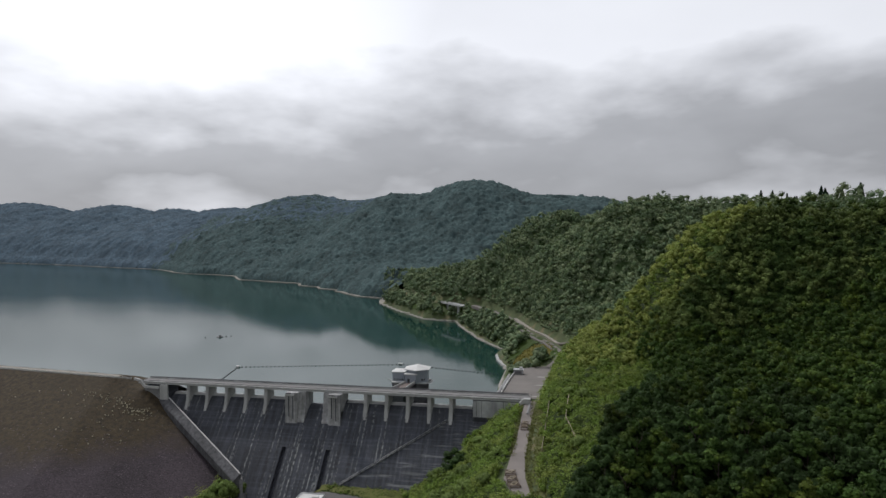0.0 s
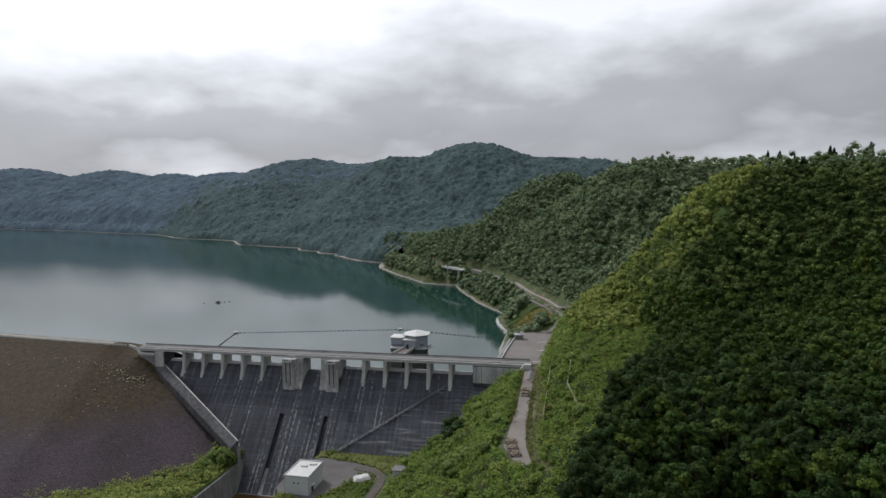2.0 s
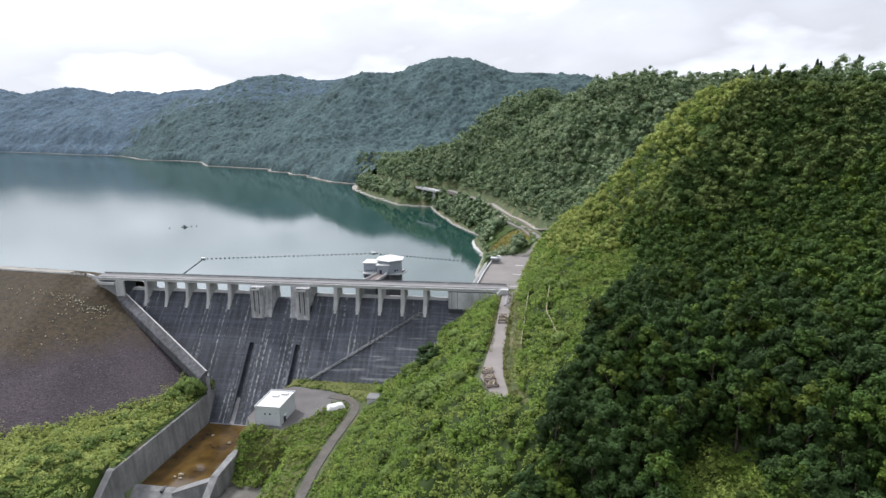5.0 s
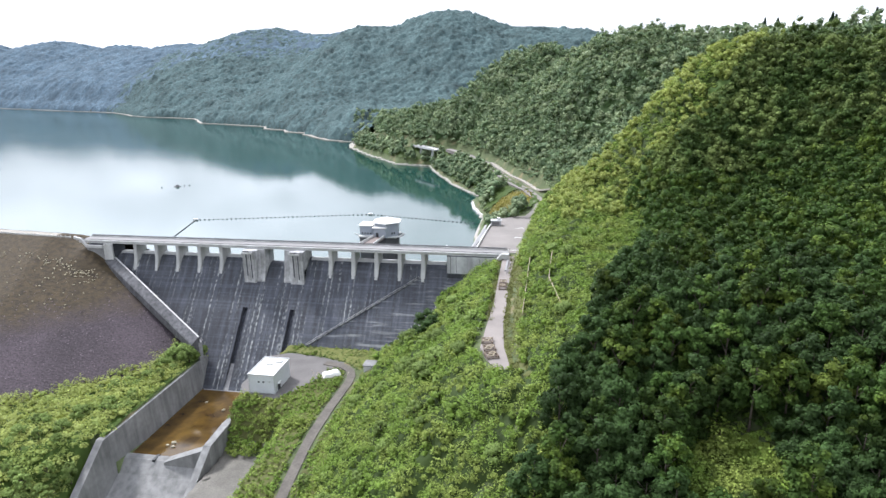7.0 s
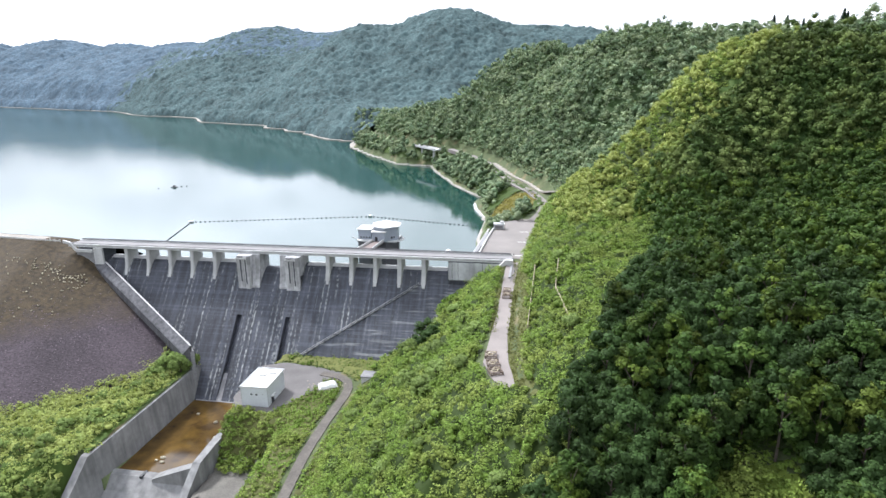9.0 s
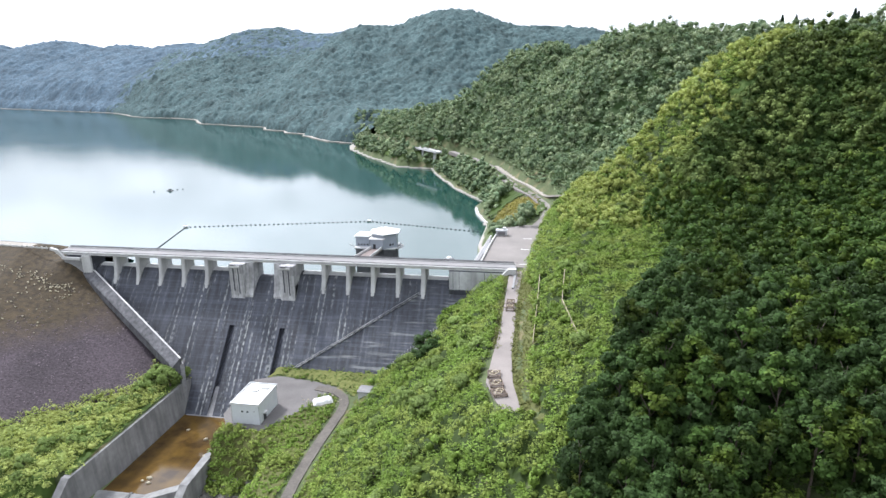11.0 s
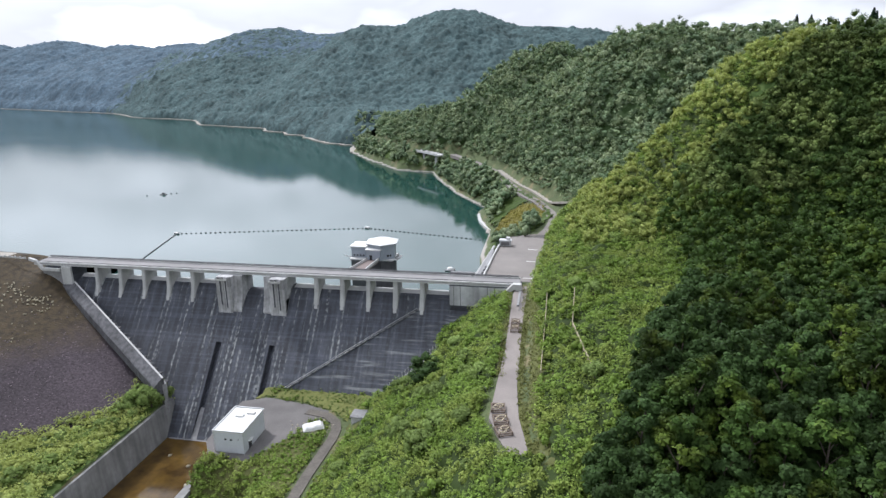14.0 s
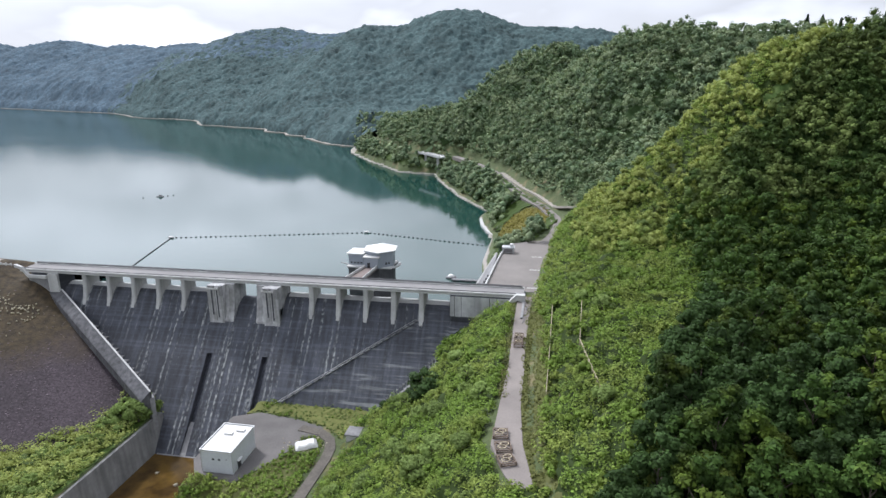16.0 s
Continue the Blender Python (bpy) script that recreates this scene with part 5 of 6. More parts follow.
def leaves(places, normals, size):
    """Single leaf sprays: small triangles lying roughly across the given normals."""
    n = len(places)
    nn = normals + rng.normal(0, 0.30, (n, 3))
    nn /= np.linalg.norm(nn, axis=1, keepdims=True) + 1e-9
    a = np.cross(nn, rng.normal(0, 1, (n, 3)))
    a /= np.linalg.norm(a, axis=1, keepdims=True) + 1e-9
    b = np.cross(nn, a)
    s = size * rng.uniform(0.65, 1.4, (n, 1))
    k = rng.uniform(0.7, 1.05, (n, 1))
    pts = np.stack([places + b * s * 1.15, places - b * s * 0.6 - a * s * k, places - b * s * 0.6 + a * s * k], 1)
    return pts.reshape(-1, 3), np.arange(n * 3).reshape(-1, 3)


def ball(n):
    d = rng.normal(0, 1, (n, 3))
    return d / np.linalg.norm(d, axis=1, keepdims=True)


def crown_arrays(height, radius, lumps, sprays, leaf, low=0.12):
    """Leaf sprays over many lumps that make up one uneven, roughly egg-shaped crown."""
    z = rng.uniform(0, 1, lumps) ** 0.8
    z[0] = 1.0
    lean = rng.normal(0, 0.12, 2) * radius
    wide = radius * np.sqrt(np.clip(1 - (np.abs(z - 0.36) / 0.68) ** 2.0, 0.02, 1))
    w = wide * np.sqrt(rng.uniform(0.12, 0.75, lumps))
    a = rng.uniform(0, 2 * np.pi) + np.arange(lumps) * 2.4 + rng.normal(0, 0.3, lumps)
    c = np.stack([w * np.cos(a) + lean[0] * z, w * np.sin(a) + lean[1] * z, height * (low + (0.96 - low) * z)], 1)
    r = radius * rng.uniform(0.24, 0.44, lumps) * (26 / lumps) ** 0.35 * (1.1 - 0.3 * z)
    pick = rng.choice(lumps, sprays, p=r ** 2 / (r ** 2).sum())
    d = ball(sprays)
    out = c[pick] - np.array([0, 0, height * 0.42])
    out /= np.linalg.norm(out, axis=1, keepdims=True) + 1e-6
    d = d + out * 0.55 + np.array([0, 0, 0.25])
    d /= np.linalg.norm(d, axis=1, keepdims=True) + 1e-6
    return c, r, leaves(c[pick] + d * r[pick, None] * np.array([1, 1, 0.9]) * rng.uniform(0.72, 1.15, (sprays, 1)), d + np.array([0, 0, 0.25]), leaf)


def tree(name, height, radius, label, leaf_mat=None, sprays=2400, leaf=0.25):
    """A broadleaf tree: tapered trunk with limbs and a crown of leaf sprays."""
    t = empty(name, (0, 0, 0), label, "tree", "hillside trees")
    bm = bmesh.new()
    bmesh.ops.create_cone(bm, segments=7, radius1=0.22, radius2=0.07, depth=height * 0.8, cap_ends=True, matrix=Matrix.Translation((0, 0, height * 0.4 - 0.5)))
    for k in range(5):
        a = k * 2.4
        z = height * (0.3 + 0.08 * k)
        beam(bm, (0, 0, z), (math.cos(a) * radius * 0.4, math.sin(a) * radius * 0.4, z + height * 0.16), 0.10)
    part("trunk", bm, BARK, t)
    c, r, (v, f) = crown_arrays(height, radius, 22 if sprays < 1200 else 40, sprays, leaf)
    bv, bf = blobs(c, np.repeat(r[:, None] * 0.68, 3, 1), ICO1, 0.2)
    v2 = np.concatenate([v, bv])
    tri = np.concatenate([f, bf + len(v)])
    mesh_np("crown", v2, tri, leaf_mat or LEAF_TREE, t)
    return t


def conifer(name, height, label):
    t = empty(name, (0, 0, 0), label, "tree", "ridge conifers")
    bm = bmesh.new()
    bmesh.ops.create_cone(bm, segments=6, radius1=0.2, radius2=0.03, depth=height, cap_ends=True, matrix=Matrix.Translation((0, 0, height / 2 - 0.5)))
    part("trunk", bm, BARK, t)
    n = 900
    z = rng.uniform(0.12, 1, n) ** 0.9
    tier = np.abs(((z * 9) % 1) - 0.2)
    w = (1 - z) * height * 0.36 * (1.1 - 0.6 * tier) * rng.uniform(0.3, 1, n)
    a = rng.uniform(0, 2 * np.pi, n)
    p = np.stack([w * np.cos(a), w * np.sin(a), z * height], 1)
    v, f = leaves(p, np.stack([np.cos(a) * 0.5, np.sin(a) * 0.5, np.full(n, 0.8)], 1), 0.42)
    mesh_np("crown", v, f, LEAF_PINE, t)
    return t


def edge_x(y):
    """The line on the hillside right of which the tall wood stands."""
    return np.interp(y, (-130, -60, -20, 15, 28, 35, 47, 60, 80, 110), (95, 121, 135, 133, 135, 138, 149, 171, 192, 228))


def scatter(n, x0, x1, y0, y1, gap, keep):
    """Spaced random places on the land where keep(x, y) holds."""
    out, cells = [], {}
    xs, ys = rng.uniform(x0, x1, n), rng.uniform(y0, y1, n)
    ok = keep(xs, ys)
    for x, y in zip(xs[ok], ys[ok]):
        i, j = int(x // gap), int(y // gap)
        if any((x - p) ** 2 + (y - q) ** 2 < gap * gap for a in (i - 1, i, i + 1) for b in (j - 1, j, j + 1) for p, q in cells.get((a, b), ())):
            continue
        cells.setdefault((i, j), []).append((x, y))
        out.append((x, y))
    return np.array(out).reshape(-1, 2)


def in_poly(x, y, poly):
    inside = np.zeros(x.shape, bool)
    for (ax, ay), (bx, by) in zip(poly, poly[1:] + poly[:1]):
        cross = (ay > y) != (by > y)
        inside ^= cross & (x < (bx - ax) * (y - ay) / ((by - ay) or 1e-9) + ax)
    return inside


def uphill(x, y):
    return side_of(x, y, FOOT)


def in_clearing(x, y):
    """A glade low on the wooded slope."""
    return ((x - 134) / 10) ** 2 + ((y + 122) / 11) ** 2 < 1 + 0.35 * wave(x, y, 11, 29, 2)


# the tall wood on the near hillside
wood = scatter(30000, 96, 330, -150, 104, 3.8, lambda x, y: ~in_clearing(x, y) & (uphill(x, y) > np.where(y < -88, -22, 1)) & (x > edge_x(y) + 3 + 4 * wave(x, y, 30, 71, 3) + rng.uniform(-1.5, 1.5, x.shape)))
order = np.argsort(np.hypot(wood[:, 0] - 125, wood[:, 1] + 95))
wood = wood[order]
wood = wood[wood[:, 0] < 125 + 0.76 * (wood[:, 1] + 240)]
wz = land(wood[:, 0], wood[:, 1])
kinds = [tree("tree", 12.0, 3.5, "broadleaf tree with a dense dark green crown"), tree("tree", 10.0, 3.1, "broadleaf tree with a rounded light green crown", LEAF_LIGHT),
         tree("tree", 13.5, 3.6, "tall broadleaf tree with an uneven crown"), tree("tree", 8.4, 2.8, "small light green broadleaf tree on the slope", LEAF_LIGHT), tree("tree", 11.0, 3.9, "broad-crowned deep green tree on the wooded slope", LEAF_DEEP)]
for k, ((x, y), z) in enumerate(zip(wood[:195], wz[:195])):
    m = pose(x, y, z, 0, 0, rng.uniform(0, 360)) @ Matrix.Scale(rng.uniform(0.85, 1.2), 4)
    # leaf tone imitates light: light kinds up the spur, dark kinds where shaded
    u = float(0.7 * wave(np.array(x), np.array(y), 30, 51, 2) + 0.75 * smooth(-75, -10, np.array(y)) - 0.3) + rng.normal(0, 0.25) + 0.8 * (x - float(edge_x(y)) < 10 and y > -10) - 0.25 * (x - float(edge_x(y)) < 9 and y < -10)
    src = kinds[k] if k < 5 else kinds[rng.choice((1, 3)) if u > 0.3 else 4 if u < -0.25 else rng.choice((0, 2))]
    if k < 5:
        src.matrix_basis = m
    else:
        ob = copy_thing(src, m)
        ob.scale = (m.to_scale().x,) * 3


def wood_stuff(name, places, height, radius, lumps, sprays, leaf, mat, label, inner=0.85):
    """All the crowns of a stretch of forest too large to count, as one mesh."""
    vs, fs, n = [], [], 0
    z = land(places[:, 0], places[:, 1])
    for (x, y), g in zip(places, z):
        k = rng.uniform(0.6, 1.4)
        c, r, (v, f) = crown_arrays(height * k ** 0.7 * rng.uniform(0.8, 1.25), radius * k, lumps, sprays, leaf, 0.15)
        o = np.array([x, y, g])
        vs.append(v + o)
        fs.append(f + n)
        n += len(v)
        if inner:
            bv, bf = blobs(c, np.repeat(r[:, None] * inner, 3, 1), ICO1, 0.2)
            vs.append(bv + o)
            fs.append(bf + n)
            n += len(bv)
    return tagged(mesh_np(name, np.concatenate(vs), np.concatenate(fs), mat), label, "forest", kind="stuff")


rest = wood[195:]
fringe = (rest[:, 0] - edge_x(rest[:, 1]) < np.interp(rest[:, 1], (20, 33, 40, 47, 54, 64), (0, 4, 10, 14, 12, 7)) + 4 * wave(rest[:, 0], rest[:, 1], 22, 45, 2)) & (rest[:, 1] > 18)
high = rest[:, 1] + 6 * wave(rest[:, 0], rest[:, 1], 40, 46, 2) > 22
wood_stuff("forest_slope", rest[~fringe & ~high], 10.5, 3.2, 11, 320, 0.37, LEAF_TREE, "dense dark green broadleaf forest", 0.6)
wood_stuff("forest_upper", rest[~fringe & high], 9.2, 3.1, 10, 300, 0.40, LEAF_UPPER, "green broadleaf forest high on the slope", 0.6)
def slope_of(x, y):
    return np.hypot(land(x + 1.5, y) - land(x - 1.5, y), land(x, y + 1.5) - land(x, y - 1.5)) / 3


steep = scatter(9000, 130, 300, -20, 104, 3.0, lambda x, y: (uphill(x, y) > 4) & (x > edge_x(y) + 12) & (x < 125 + 0.76 * (y + 240)) & (slope_of(x, y) > 0.8) & (rng.uniform(0, 1, x.shape) < 0.75))
wood_stuff("forest_steep", steep, 5.5, 2.4, 8, 200, 0.38, LEAF_UPPER, "low broadleaf trees on the steep slope", 0.6)
wood_stuff("forest_fringe", rest[fringe], 7.0, 2.9, 14, 420, 0.31, LEAF_SPUR, "light green young trees along the spur", 0.62)

# bright scrub over the slopes beside the road
def swell(x, y):
    """Rise and fall of the matted scrub over the ground."""
    return 0.8 + 1.7 * wave(x, y, 13, 81, 2) + 1.1 * wave(x, y, 4.6, 82, 1)


def scrub(name, places, size, per, leaf, mat, label):
    """Low domes of leaf sprays that run into one another."""
    n = len(places)
    z = land(places[:, 0], places[:, 1]) + swell(places[:, 0], places[:, 1]) * min(size - 0.4, 1)
    r = size * rng.uniform(0.5, 1.4, n) * np.clip(1 + 0.6 * wave(places[:, 0], places[:, 1], 19, 21, 2), 0.65, 2)
    d = ball(n * per)
    d[:, 2] = np.abs(d[:, 2])
    c = np.repeat(np.column_stack([places, z]), per, 0)
    rr = np.repeat(r, per)[:, None]
    tall = np.repeat(np.where(rng.uniform(0, 1, n) < 0.25, rng.uniform(1.3, 2.0, n), rng.uniform(0.45, 1.1, n)), per)[:, None]
    p = c + d * rr * np.concatenate([np.ones_like(tall), np.ones_like(tall), tall], 1) * rng.uniform(0.6, 1.2, (n * per, 1))
    v, f = leaves(p, d * 0.8 + np.array([0, 0, 0.45]), leaf)
    bv, bf = blobs(np.column_stack([places, z]), np.repeat(r[:, None], 3, 1) * np.array([0.5, 0.5, 0.22]), ICO1, 0.25)
    tri = np.concatenate([f, bf + len(v)])
    return tagged(mesh_np(name, np.concatenate([v, bv]), tri, mat), label, "shrubs", kind="stuff")


def on_scrub(x, y):
    u = uphill(x, y)
    upper = (u > np.where((y > -72) & (y < -14), 2.6 + 1.6 * wave(x, y, 14, 23, 2), 0.8)) & (x < edge_x(y) + 4) & (y < 104)
    lower = ((u < np.interp(y, (-92, -84, -76, -68, -60, -45, 0), (-7.5, -8.2, -9.8, -9.2, -8.0, -7.0, -6.8))) | (y < -91)) & (u < 1) & (y < -4) & (x > 47) & (land(x, y) > YARD + 0.3)
    upper = upper | ((y < -88) & (x > 60) & (x < edge_x(y) + 13))
    return (upper | lower) & ~((x > 60) & (x < 91) & (y > -3)) & (np.hypot(x - 46.7, (y + 37.5) * 0.75) > 5.0)


near = scatter(60000, 46, 225, -135, 104, 1.45, on_scrub)
scrub("hillside_scrub", near, 1.5, 100, 0.21, LEAF_BRIGHT, "bright green knotweed scrub on the slope")

glade = scatter(6000, 115, 155, -140, -105, 1.3, in_clearing)
scrub("glade_scrub", glade, 1.5, 80, 0.23, LEAF_BRIGHT, "low bright scrub in a glade of the wood")
berm = scatter(14000, -125, -20.5, -140, -22, 1.5, lambda x, y: (land(x, y) < -20.3) | ((land(x, y) < -8) & (y > -75) & (x > -29 + 0.36 * (y + 26.7))))
scrub("berm_scrub", berm, 1.8, 60, 0.25, LEAF_SPUR, "leafy green scrub along the basin wall")
floor = scatter(16000, 11, 62, -140, -18, 1.0, lambda x, y: (land(x, y) < YARD + 2) & (side_of(x, y, RD) < 900) & ~in_poly(x, y, YARD_EDGE) & (np.abs(side_of(x, y, RD)) > 2.3) & (np.hypot(x - 35, y + 39.5) > 3.6) & ~((x > 11) & (x < 28) & (y < -68)) & ~((x < 14.5) & (y > -60)) & (np.hypot(x - 46.7, (y + 37.5) * 0.75) > 5.0))
behind = (floor[:, 1] > -35) & (wave(floor[:, 0], floor[:, 1], 9, 27, 2) < 0.35)
scrub("yard_scrub", floor[~behind], 0.8, 26, 0.22, LEAF_BRIGHT, "tall grass and scrub round the yard")
scrub("toe_grass", floor[behind], 0.5, 16, 0.2, LEAF_BUSH, "rough olive grass at the foot of the dam")

# round bushes and young trees standing out of the scrub
bush_kinds = [tree("bush", 3.4, 2.2, "rounded grey-green bush on the scrub slope", LEAF_BUSH, 1000, 0.18), tree("bush", 4.8, 1.9, "young leafy tree among the scrub", LEAF_BUSH, 1000, 0.18), tree("bush", 2.8, 1.7, "low leafy bush on the slope", LEAF_BUSH, 900, 0.18)]
spots = scatter(1600, 46, 100, -135, -6, 4.2, lambda x, y: (np.hypot(x - 46.7, y + 34.5) > 9) & (np.abs(side_of(x, y, RD)) > 4) & (uphill(x, y) < -11) & (land(x, y) > YARD - 3) & (x > 47) & ((x + 0.45 * y) < 62 + 14 * wave(x, y, 30, 33, 2)))
spots2 = scatter(700, 95, 170, -85, 80, 6.0, lambda x, y: (uphill(x, y) > 3) & (x < edge_x(y)) & (wave(x, y, 25, 34, 2) > 0.25))
spots3 = scatter(700, -60, -20.8, -112, -24, 2.8, lambda x, y: (x > -25 + 0.36 * (y + 26.7)) & (wave(x, y, 16, 35, 2) > -0.2))
allspots = np.concatenate([spots[:40], spots2[:14], spots3[:55]])
bz = land(allspots[:, 0], allspots[:, 1])
for k, ((x, y), z) in enumerate(zip(allspots, bz)):
    m = pose(x, y, z - 0.3, 0, 0, rng.uniform(0, 360)) @ Matrix.Scale(rng.uniform(0.65, 1.2), 4)
    if k < 3:
        bush_kinds[k].matrix_basis = m
    else:
        ob = copy_thing(bush_kinds[k % 3], m)
        ob.scale = (m.to_scale().x,) * 3
for ob in scene.objects:
    if ob.name.startswith("bush"):
        tagged(ob, category="bush", group="slope bushes")

# broad bushes that stand alone on the slopes
for k, (x, y, r, dark) in enumerate(((66.9, -36, 2.3, 1), (69.5, -39, 1.7, 1), (73.8, -27.5, 1.2, 0), (72.8, -53, 1.3, 0), (75.9, -70, 1.5, 0), (49.5, -25, 1.6, 1), (52.5, -23, 1.9, 1), (65.5, -60, 1.2, 0), (62, -36, 1.2, 0),
                                     (105.2, -30, 1.1, 0), (109.5, -35.7, 1.1, 0), (104, -14, 1.0, 0), (74, -75, 1.5, 0), (84, -56, 1.1, 0), (118, 8, 1.2, 0), (126, 24, 1.4, 0))):
    ob = copy_thing(kinds[4] if dark else bush_kinds[0], pose(x, y, float(land(np.array(x), np.array(y))) - (2.2 if dark else 0.2), 0, 0, k * 53))
    ob.scale = (r * 0.55, r * 0.55, r * 0.36) if dark else (r, r, r)
    tagged(ob, "dark rounded bush standing alone on the slope" if dark else "rounded grey-green bush standing alone on the slope", "bush", "slope bushes")
for x, y in ((-21.5, -26.5), (-23.6, -29.0), (-21.2, -31.5), (-25.0, -32.5)):
    ob = copy_thing(bush_kinds[0], pose(x, y, -21.2, 0, 0, x * 40))
    ob.scale = (1.5, 1.5, 1.9)
for k in range(7):
    y = -27.5 - 0.95 * k
    x = -24.6 + 0.36 * (y + 26.7) - (0.6, 1.7, 2.6)[k % 3]
    ob = copy_thing(bush_kinds[k % 3], pose(x, y, float(land(np.array(x), np.array(y))) - 0.8, 0, 0, k * 70))
    ob.scale = (1.1, 1.1, 0.9 + 0.1 * (k % 4))
sapl = scatter(1800, 60, 165, -120, 92, 3.2, lambda x, y: on_scrub(x, y) & (wave(x, y, 30, 77, 3) > 0.05))
wood_stuff("sapling_scrub", sapl[:150], 2.6, 1.6, 8, 170, 0.22, LEAF_BRIGHT, "light green saplings among the scrub", 0.7)
upper = scatter(3600, 95, 215, 0, 104, 3.2, lambda x, y: on_scrub(x, y) & (uphill(x, y) > 10) & (rng.uniform(0, 1, x.shape) < smooth(5, 75, y) * 0.8 + 0.12) & (wave(x, y, 28, 91, 2) > -0.45))
wood_stuff("sapling_wood", upper, 4.4, 2.4, 10, 300, 0.28, LEAF_SPUR, "light green young trees on the upper spur", 0.6)
verge = scatter(9000, 84, 102, -95, 2, 0.7, lambda x, y: ((uphill(x, y) > -2.2) & (uphill(x, y) < 4.0)) | ((uphill(x, y) < -5.6) & (uphill(x, y) > -7) & (y > -60)))
scrub("verge_grass", verge, 0.55, 16, 0.18, LEAF_VERGE, "dry yellow-green grass on the road verge")

# conifers on the skyline
pines = [conifer("conifer", 11.0, "dark conifer standing above the ridge forest"), conifer("conifer", 8.5, "small dark conifer on the ridge")]
cp = [(246, 240), (259, 236), (269, 216), (271, 211), (281, 214), (262, 241), (275, 226), (288, 205), (253, 232), (266, 228), (284, 222), (292, 214), (240, 246), (278, 232)]
for k, (x, y) in enumerate(cp):
    m = pose(x, y, float(land(np.array(x), np.array(y))) + 0.5, 0, 0, k * 77) @ Matrix.Scale(rng.uniform(0.8, 1.3), 4)
    if k < 2:
        pines[k].matrix_basis = m
    else:
        ob = copy_thing(pines[k % 2], m)
        ob.scale = (m.to_scale().x,) * 3

# dry yellow meadow beside the shore road
mead = scatter(3000, 62, 98, 88, 150, 0.9, lambda x, y: ((x - 83) / 12) ** 2 + ((y - 115) / 24) ** 2 < 1)
scrub("dry_meadow", mead, 0.6, 12, 0.3, LEAF_DRY, "yellow dry meadow grass beside the shore road")

# far woods
mid = scatter(40000, -140, 330, 60, 560, 4.9, lambda x, y: (uphill(x, y) > 2) & (uphill(x, y) < 175) & (y > 106) & (np.abs(side_of(x, y, TRACK)) > 4.0) & ~((y > 300) & (uphill(x, y) > 125)))
wood_stuff("forest_ridge", mid, 8.5, 3.8, 7, 165, 0.55, LEAF_MID, "mixed green forest on the ridge beyond the dam", 0.55)
bank_trees = scatter(8000, -140, 110, 66, 520, 3.0, lambda x, y: (uphill(x, y) < -6) & ~((y > 130) & (y < 262) & (np.abs(side_of(x, y, SHORE_ROAD)) < 7) & (rng.uniform(0, 1, x.shape) < 0.85)) & (np.abs(side_of(x, y, SHORE_ROAD)) > 4) & (side_of(x, y, SHORE) > 4) & ~((y < 150) & (x > 69) & (y > 88)))
wood_stuff("forest_bank", bank_trees, 6.0, 2.9, 8, 120, 0.42, LEAF_MID, "small trees along the reservoir bank")


def canopy_top(x, y, lift):
    """Mean height of a closed canopy, with the swells of stands of different age."""
    s = smooth(0.0, 6, side_of(x, y, SHORE))
    return land(x, y) - 1 + s * (lift - 1 + 0.20 * lift * wave(x, y, 42, 61, 3) + 0.3 * lift * wave(x, y, 130, 62, 2))


def canopy(name, x0, x1, y0, y1, step, pitch, lift, mat, label, keep):
    """A closed forest canopy seen from far off: rounded crowns of many sizes, side by side, over the land."""
    X, Y = np.meshgrid(np.arange(x0, x1, step), np.arange(y0, y1, step))
    X, Y = X + rng.uniform(-0.3, 0.3, X.shape) * step, Y + rng.uniform(-0.3, 0.3, Y.shape) * step
    nx, ny = int((x1 - x0) / pitch) + 4, int((y1 - y0) / pitch) + 4
    cx, cy = rng.uniform(0.05, 0.95, (ny, nx)), rng.uniform(0.05, 0.95, (ny, nx))
    size = rng.uniform(0.65, 1.25, (ny, nx)) * (1 + 0.35 * (rng.uniform(0, 1, (ny, nx)) > 0.9))
    u, v = (X - x0) / pitch + 1.5, (Y - y0) / pitch + 1.5
    iu, iv = np.floor(u).astype(int), np.floor(v).astype(int)
    dome = np.full(X.shape, -0.25)
    for a in (-1, 0, 1):
        for b in (-1, 0, 1):
            i, j = np.clip(iu + a, 0, nx - 1), np.clip(iv + b, 0, ny - 1)
            d2 = (u - i - cx[j, i]) ** 2 + (v - j - cy[j, i]) ** 2
            dome = np.maximum(dome, size[j, i] * (1 - 1.5 * d2 / size[j, i] ** 2))
    up = uphill(X, Y)
    edge = smooth(2, 26, np.minimum(np.minimum(X - x0, x1 - X), np.minimum(Y - y0, y1 - Y)))
    deep = min(pitch, 9.0)
    Z = canopy_top(X, Y, lift) + edge * (0.75 * deep * (dome - 0.6) + 0.10 * deep * rng.uniform(-1, 1, X.shape)) * smooth(1, 7, side_of(X, Y, SHORE))
    idx = np.arange(X.size).reshape(X.shape)
    q = np.stack([idx[:-1, :-1], idx[:-1, 1:], idx[1:, 1:], idx[1:, :-1]], -1)
    ok = keep(X, Y, up)[:-1, :-1]
    return tagged(mesh_np(name, np.stack([X, Y, Z], -1).reshape(-1, 3), q[ok], mat, smooth=True), label, "forest", kind="stuff")


canopy("forest_hill", -930, 560, 440, 1430, 2.9, 7.2, 8.5, CANOPY, "dark green forest over the hill across the inlet, blued for haze", lambda x, y, u: (side_of(x, y, SHORE) > -3) & (y > 470) & ((y < 1200) | (x < -220)))
canopy("forest_distant", -2700, -880, 900, 2400, 6.5, 12.0, 8.5, CANOPY_FAR, "distant forest along the reservoir, blued for haze", lambda x, y, u: side_of(x, y, SHORE) > -6)
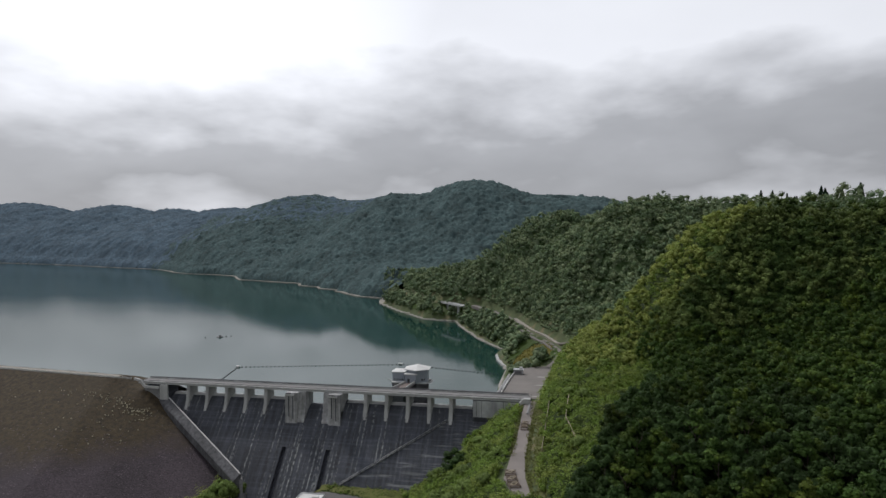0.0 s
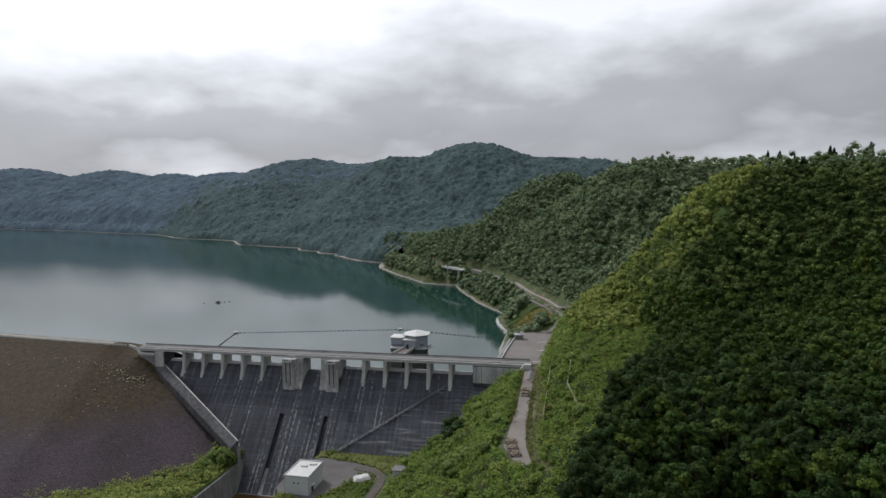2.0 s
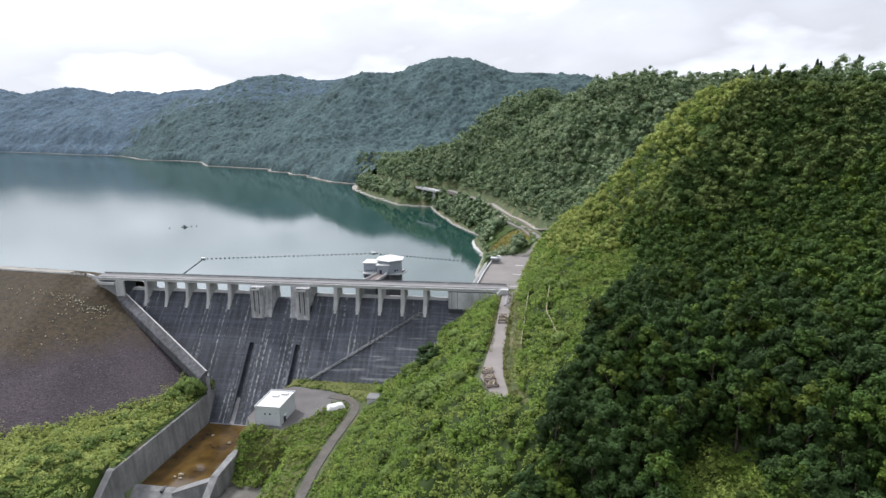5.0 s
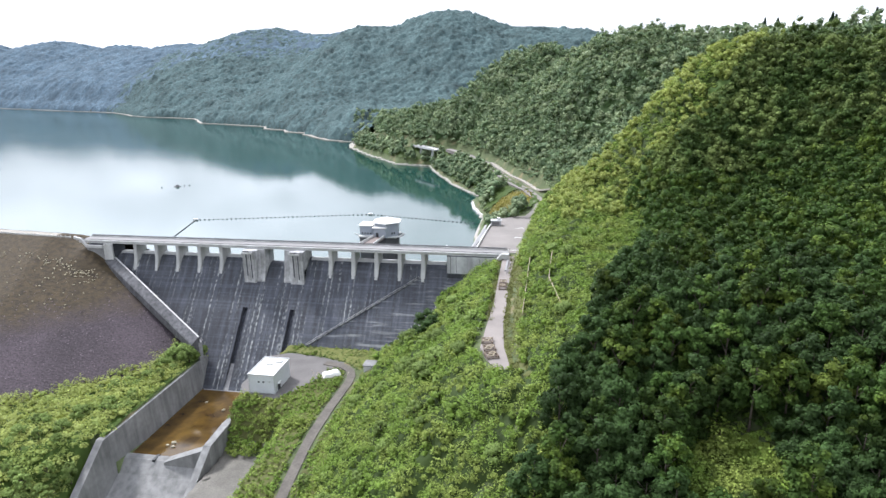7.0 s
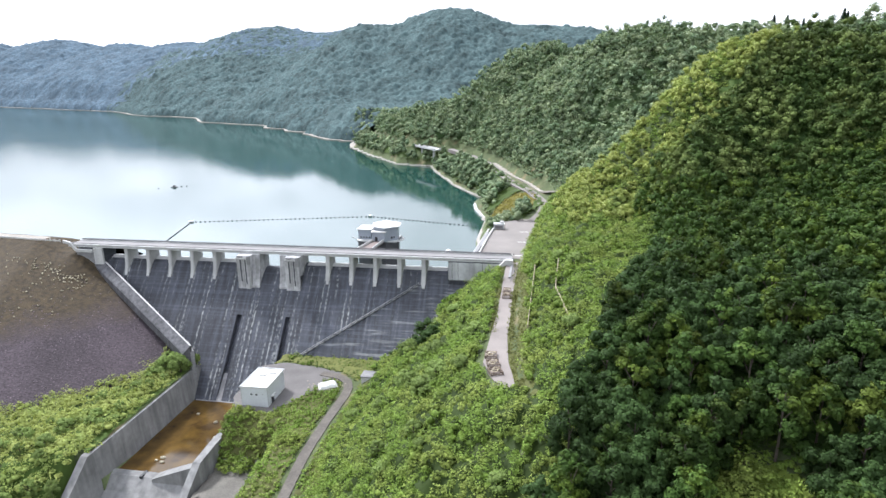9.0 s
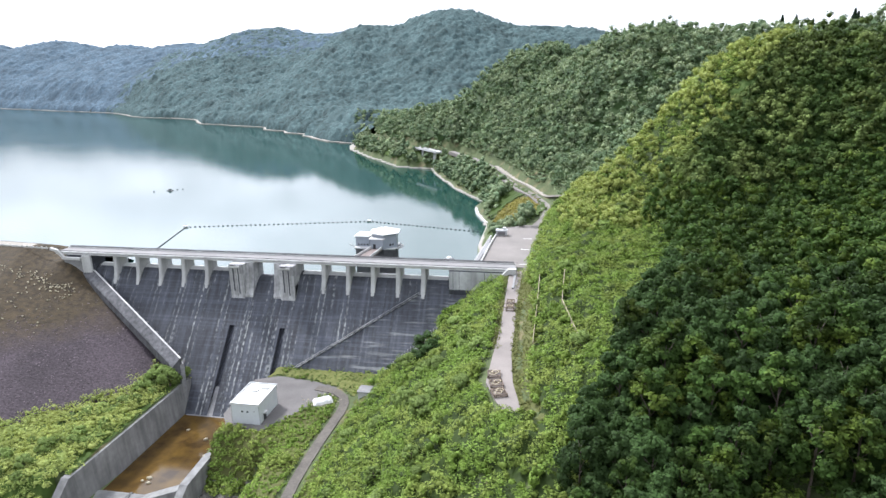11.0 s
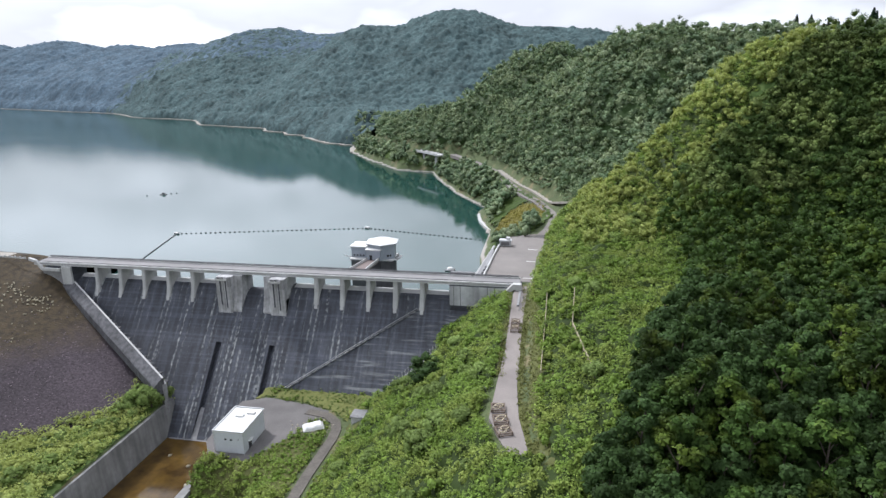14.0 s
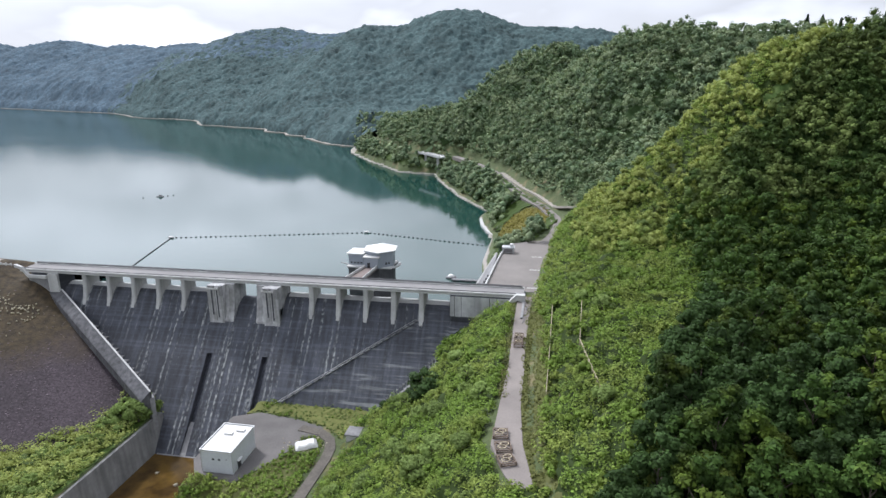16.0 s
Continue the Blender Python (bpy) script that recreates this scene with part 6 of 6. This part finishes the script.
canopy("forest_back", -900, 560, 1170, 1900, 6.5, 12.0, 8.5, CANOPY_FAR, "distant forest behind the hill, blued for haze", lambda x, y, u: u > 1)


def undergrowth(name, x0, x1, y0, y1, step, low, high, mat, label, keep):
    """A closed, uneven layer of low leaves between the taller plants."""
    X, Y = np.meshgrid(np.arange(x0, x1, step), np.arange(y0, y1, step))
    X, Y = X + rng.uniform(-0.35, 0.35, X.shape) * step, Y + rng.uniform(-0.35, 0.35, Y.shape) * step
    Z = land(X, Y) + rng.uniform(low, high, X.shape) + (swell(X, Y) if name == "scrub_undergrowth" else 0)
    idx = np.arange(X.size).reshape(X.shape)
    q = np.stack([idx[:-1, :-1], idx[:-1, 1:], idx[1:, 1:], idx[1:, :-1]], -1)
    k = keep(X, Y)
    ok = k[:-1, :-1] & k[:-1, 1:] & k[1:, 1:] & k[1:, :-1]
    q = q[ok]
    return tagged(mesh_np(name, np.stack([X, Y, Z], -1).reshape(-1, 3), np.concatenate([q[:, [0, 1, 2]], q[:, [0, 2, 3]]]), mat), label, "shrubs", kind="stuff")


# scrub, forest and ridge layers are darkened to read as shade in gaps
undergrowth("scrub_undergrowth", 46, 226, -136, 105, 1.1, -0.1, 0.5, LEAF_UNDER, "low leafy growth, darkened for the shade between the scrub", on_scrub)
undergrowth("forest_undergrowth", 94, 332, -152, 110, 2.2, 0.8, 3.0, LEAF_DEEP, "undergrowth, darkened for the shade between the hillside trees", lambda x, y: ~in_clearing(x, y) & (uphill(x, y) > np.where(y < -88, -20, 3)) & (x > edge_x(y) + np.where(y > -15, 19, 3)))
undergrowth("fringe_undergrowth", 94, 260, -18, 110, 1.6, 1.0, 3.0, LEAF_UPPER, "undergrowth below the young trees", lambda x, y: (uphill(x, y) > 3) & (x > edge_x(y) + 2) & (x < edge_x(y) + 23))
undergrowth("ridge_undergrowth", -140, 330, 106, 560, 3.4, 0.8, 3.4, LEAF_DEEP, "undergrowth, darkened for the shade between the ridge trees", lambda x, y: (uphill(x, y) > 4) & (uphill(x, y) < 175))
leafy = scatter(36000, 95, 262, -125, 106, 2.0, lambda x, y: ~in_clearing(x, y) & (x > edge_x(y) + 2) & (x < edge_x(y) + 62) & (uphill(x, y) > np.where(y < -88, -20, 4)))
scrub("forest_shrubs", leafy, 1.7, 22, 0.36, LEAF_TREE, "leafy shrubs between the hillside trees")
leafy = scatter(22000, 60, 250, 106, 330, 3.2, lambda x, y: (uphill(x, y) > 3) & (uphill(x, y) < 130))
scrub("ridge_shrubs", leafy, 2.5, 22, 0.55, LEAF_MID, "leafy shrubs between the trees of the ridge")
undergrowth("bank_undergrowth", -140, 112, 66, 520, 1.9, 0.0, 1.1, LEAF_UNDER, "low green growth on the reservoir bank", lambda x, y: (uphill(x, y) < -5) & (side_of(x, y, SHORE) > 3.5) & (((x - 83) / 11) ** 2 + ((y - 115) / 23) ** 2 > 1) & ~((y < 70) & (x > 76)))
undergrowth("meadow_grass", 66, 100, 86, 145, 0.9, 0.05, 0.4, LEAF_DRY, "yellow dry meadow turf", lambda x, y: (((x - 83) / 12) ** 2 + ((y - 115) / 24) ** 2 < 1) & (uphill(x, y) < -6.5) & (side_of(x, y, SHORE) > 3))
undergrowth("verge_turf", 84, 106, -96, 4, 0.6, 0.02, 0.25, LEAF_VERGE, "short yellow-green turf on the road verge", lambda x, y: (uphill(x, y) > -3.4) & (uphill(x, y) < 4.4))
undergrowth("yard_turf", 11, 64, -140, -18, 0.9, 0.0, 0.4, LEAF_VERGE, "rough grass round the yard", lambda x, y: (land(x, y) < YARD + 2) & ~in_poly(x, y, YARD_EDGE) & (np.abs(side_of(x, y, RD)) > 2.2) & (np.hypot(x - 35, y + 39.5) > 3.6) & ~((x > 11) & (x < 25) & (y < -69)) & (np.hypot(x - 46.7, y + 34.5) > 2.5))
undergrowth("glade_turf", 118, 150, -140, -104, 1.1, 0.0, 0.6, LEAF_LIGHT, "low leafy growth in the glade", in_clearing)
undergrowth("berm_turf", -70, -19.2, -132, -22, 1.2, 0.0, 0.5, LEAF_UNDER, "low green growth on the berm beside the basin", lambda x, y: land(x, y) < -20.3)
bank = scatter(4000, 11, 37, -71, -44, 1.4, lambda x, y: ~in_poly(x, y, YARD_EDGE) & (np.abs(side_of(x, y, RD)) > 3) & (x > 12.6) & (y < -57) & (y < -0.6 * (x - 11) - 53))
scrub("bank_scrub", bank, 1.2, 60, 0.24, LEAF_BRIGHT, "tall leafy scrub on the bank beside the basin")
pad = undergrowth("gravel_pad", 10.5, 27, -125, -66, 1.5, 0.06, 0.12, PAD_GRAVEL, "bare grey gravel below the end weir", lambda x, y: land(x, y) < YARD - 6)
tagged(pad, category="gravel", kind="structure")
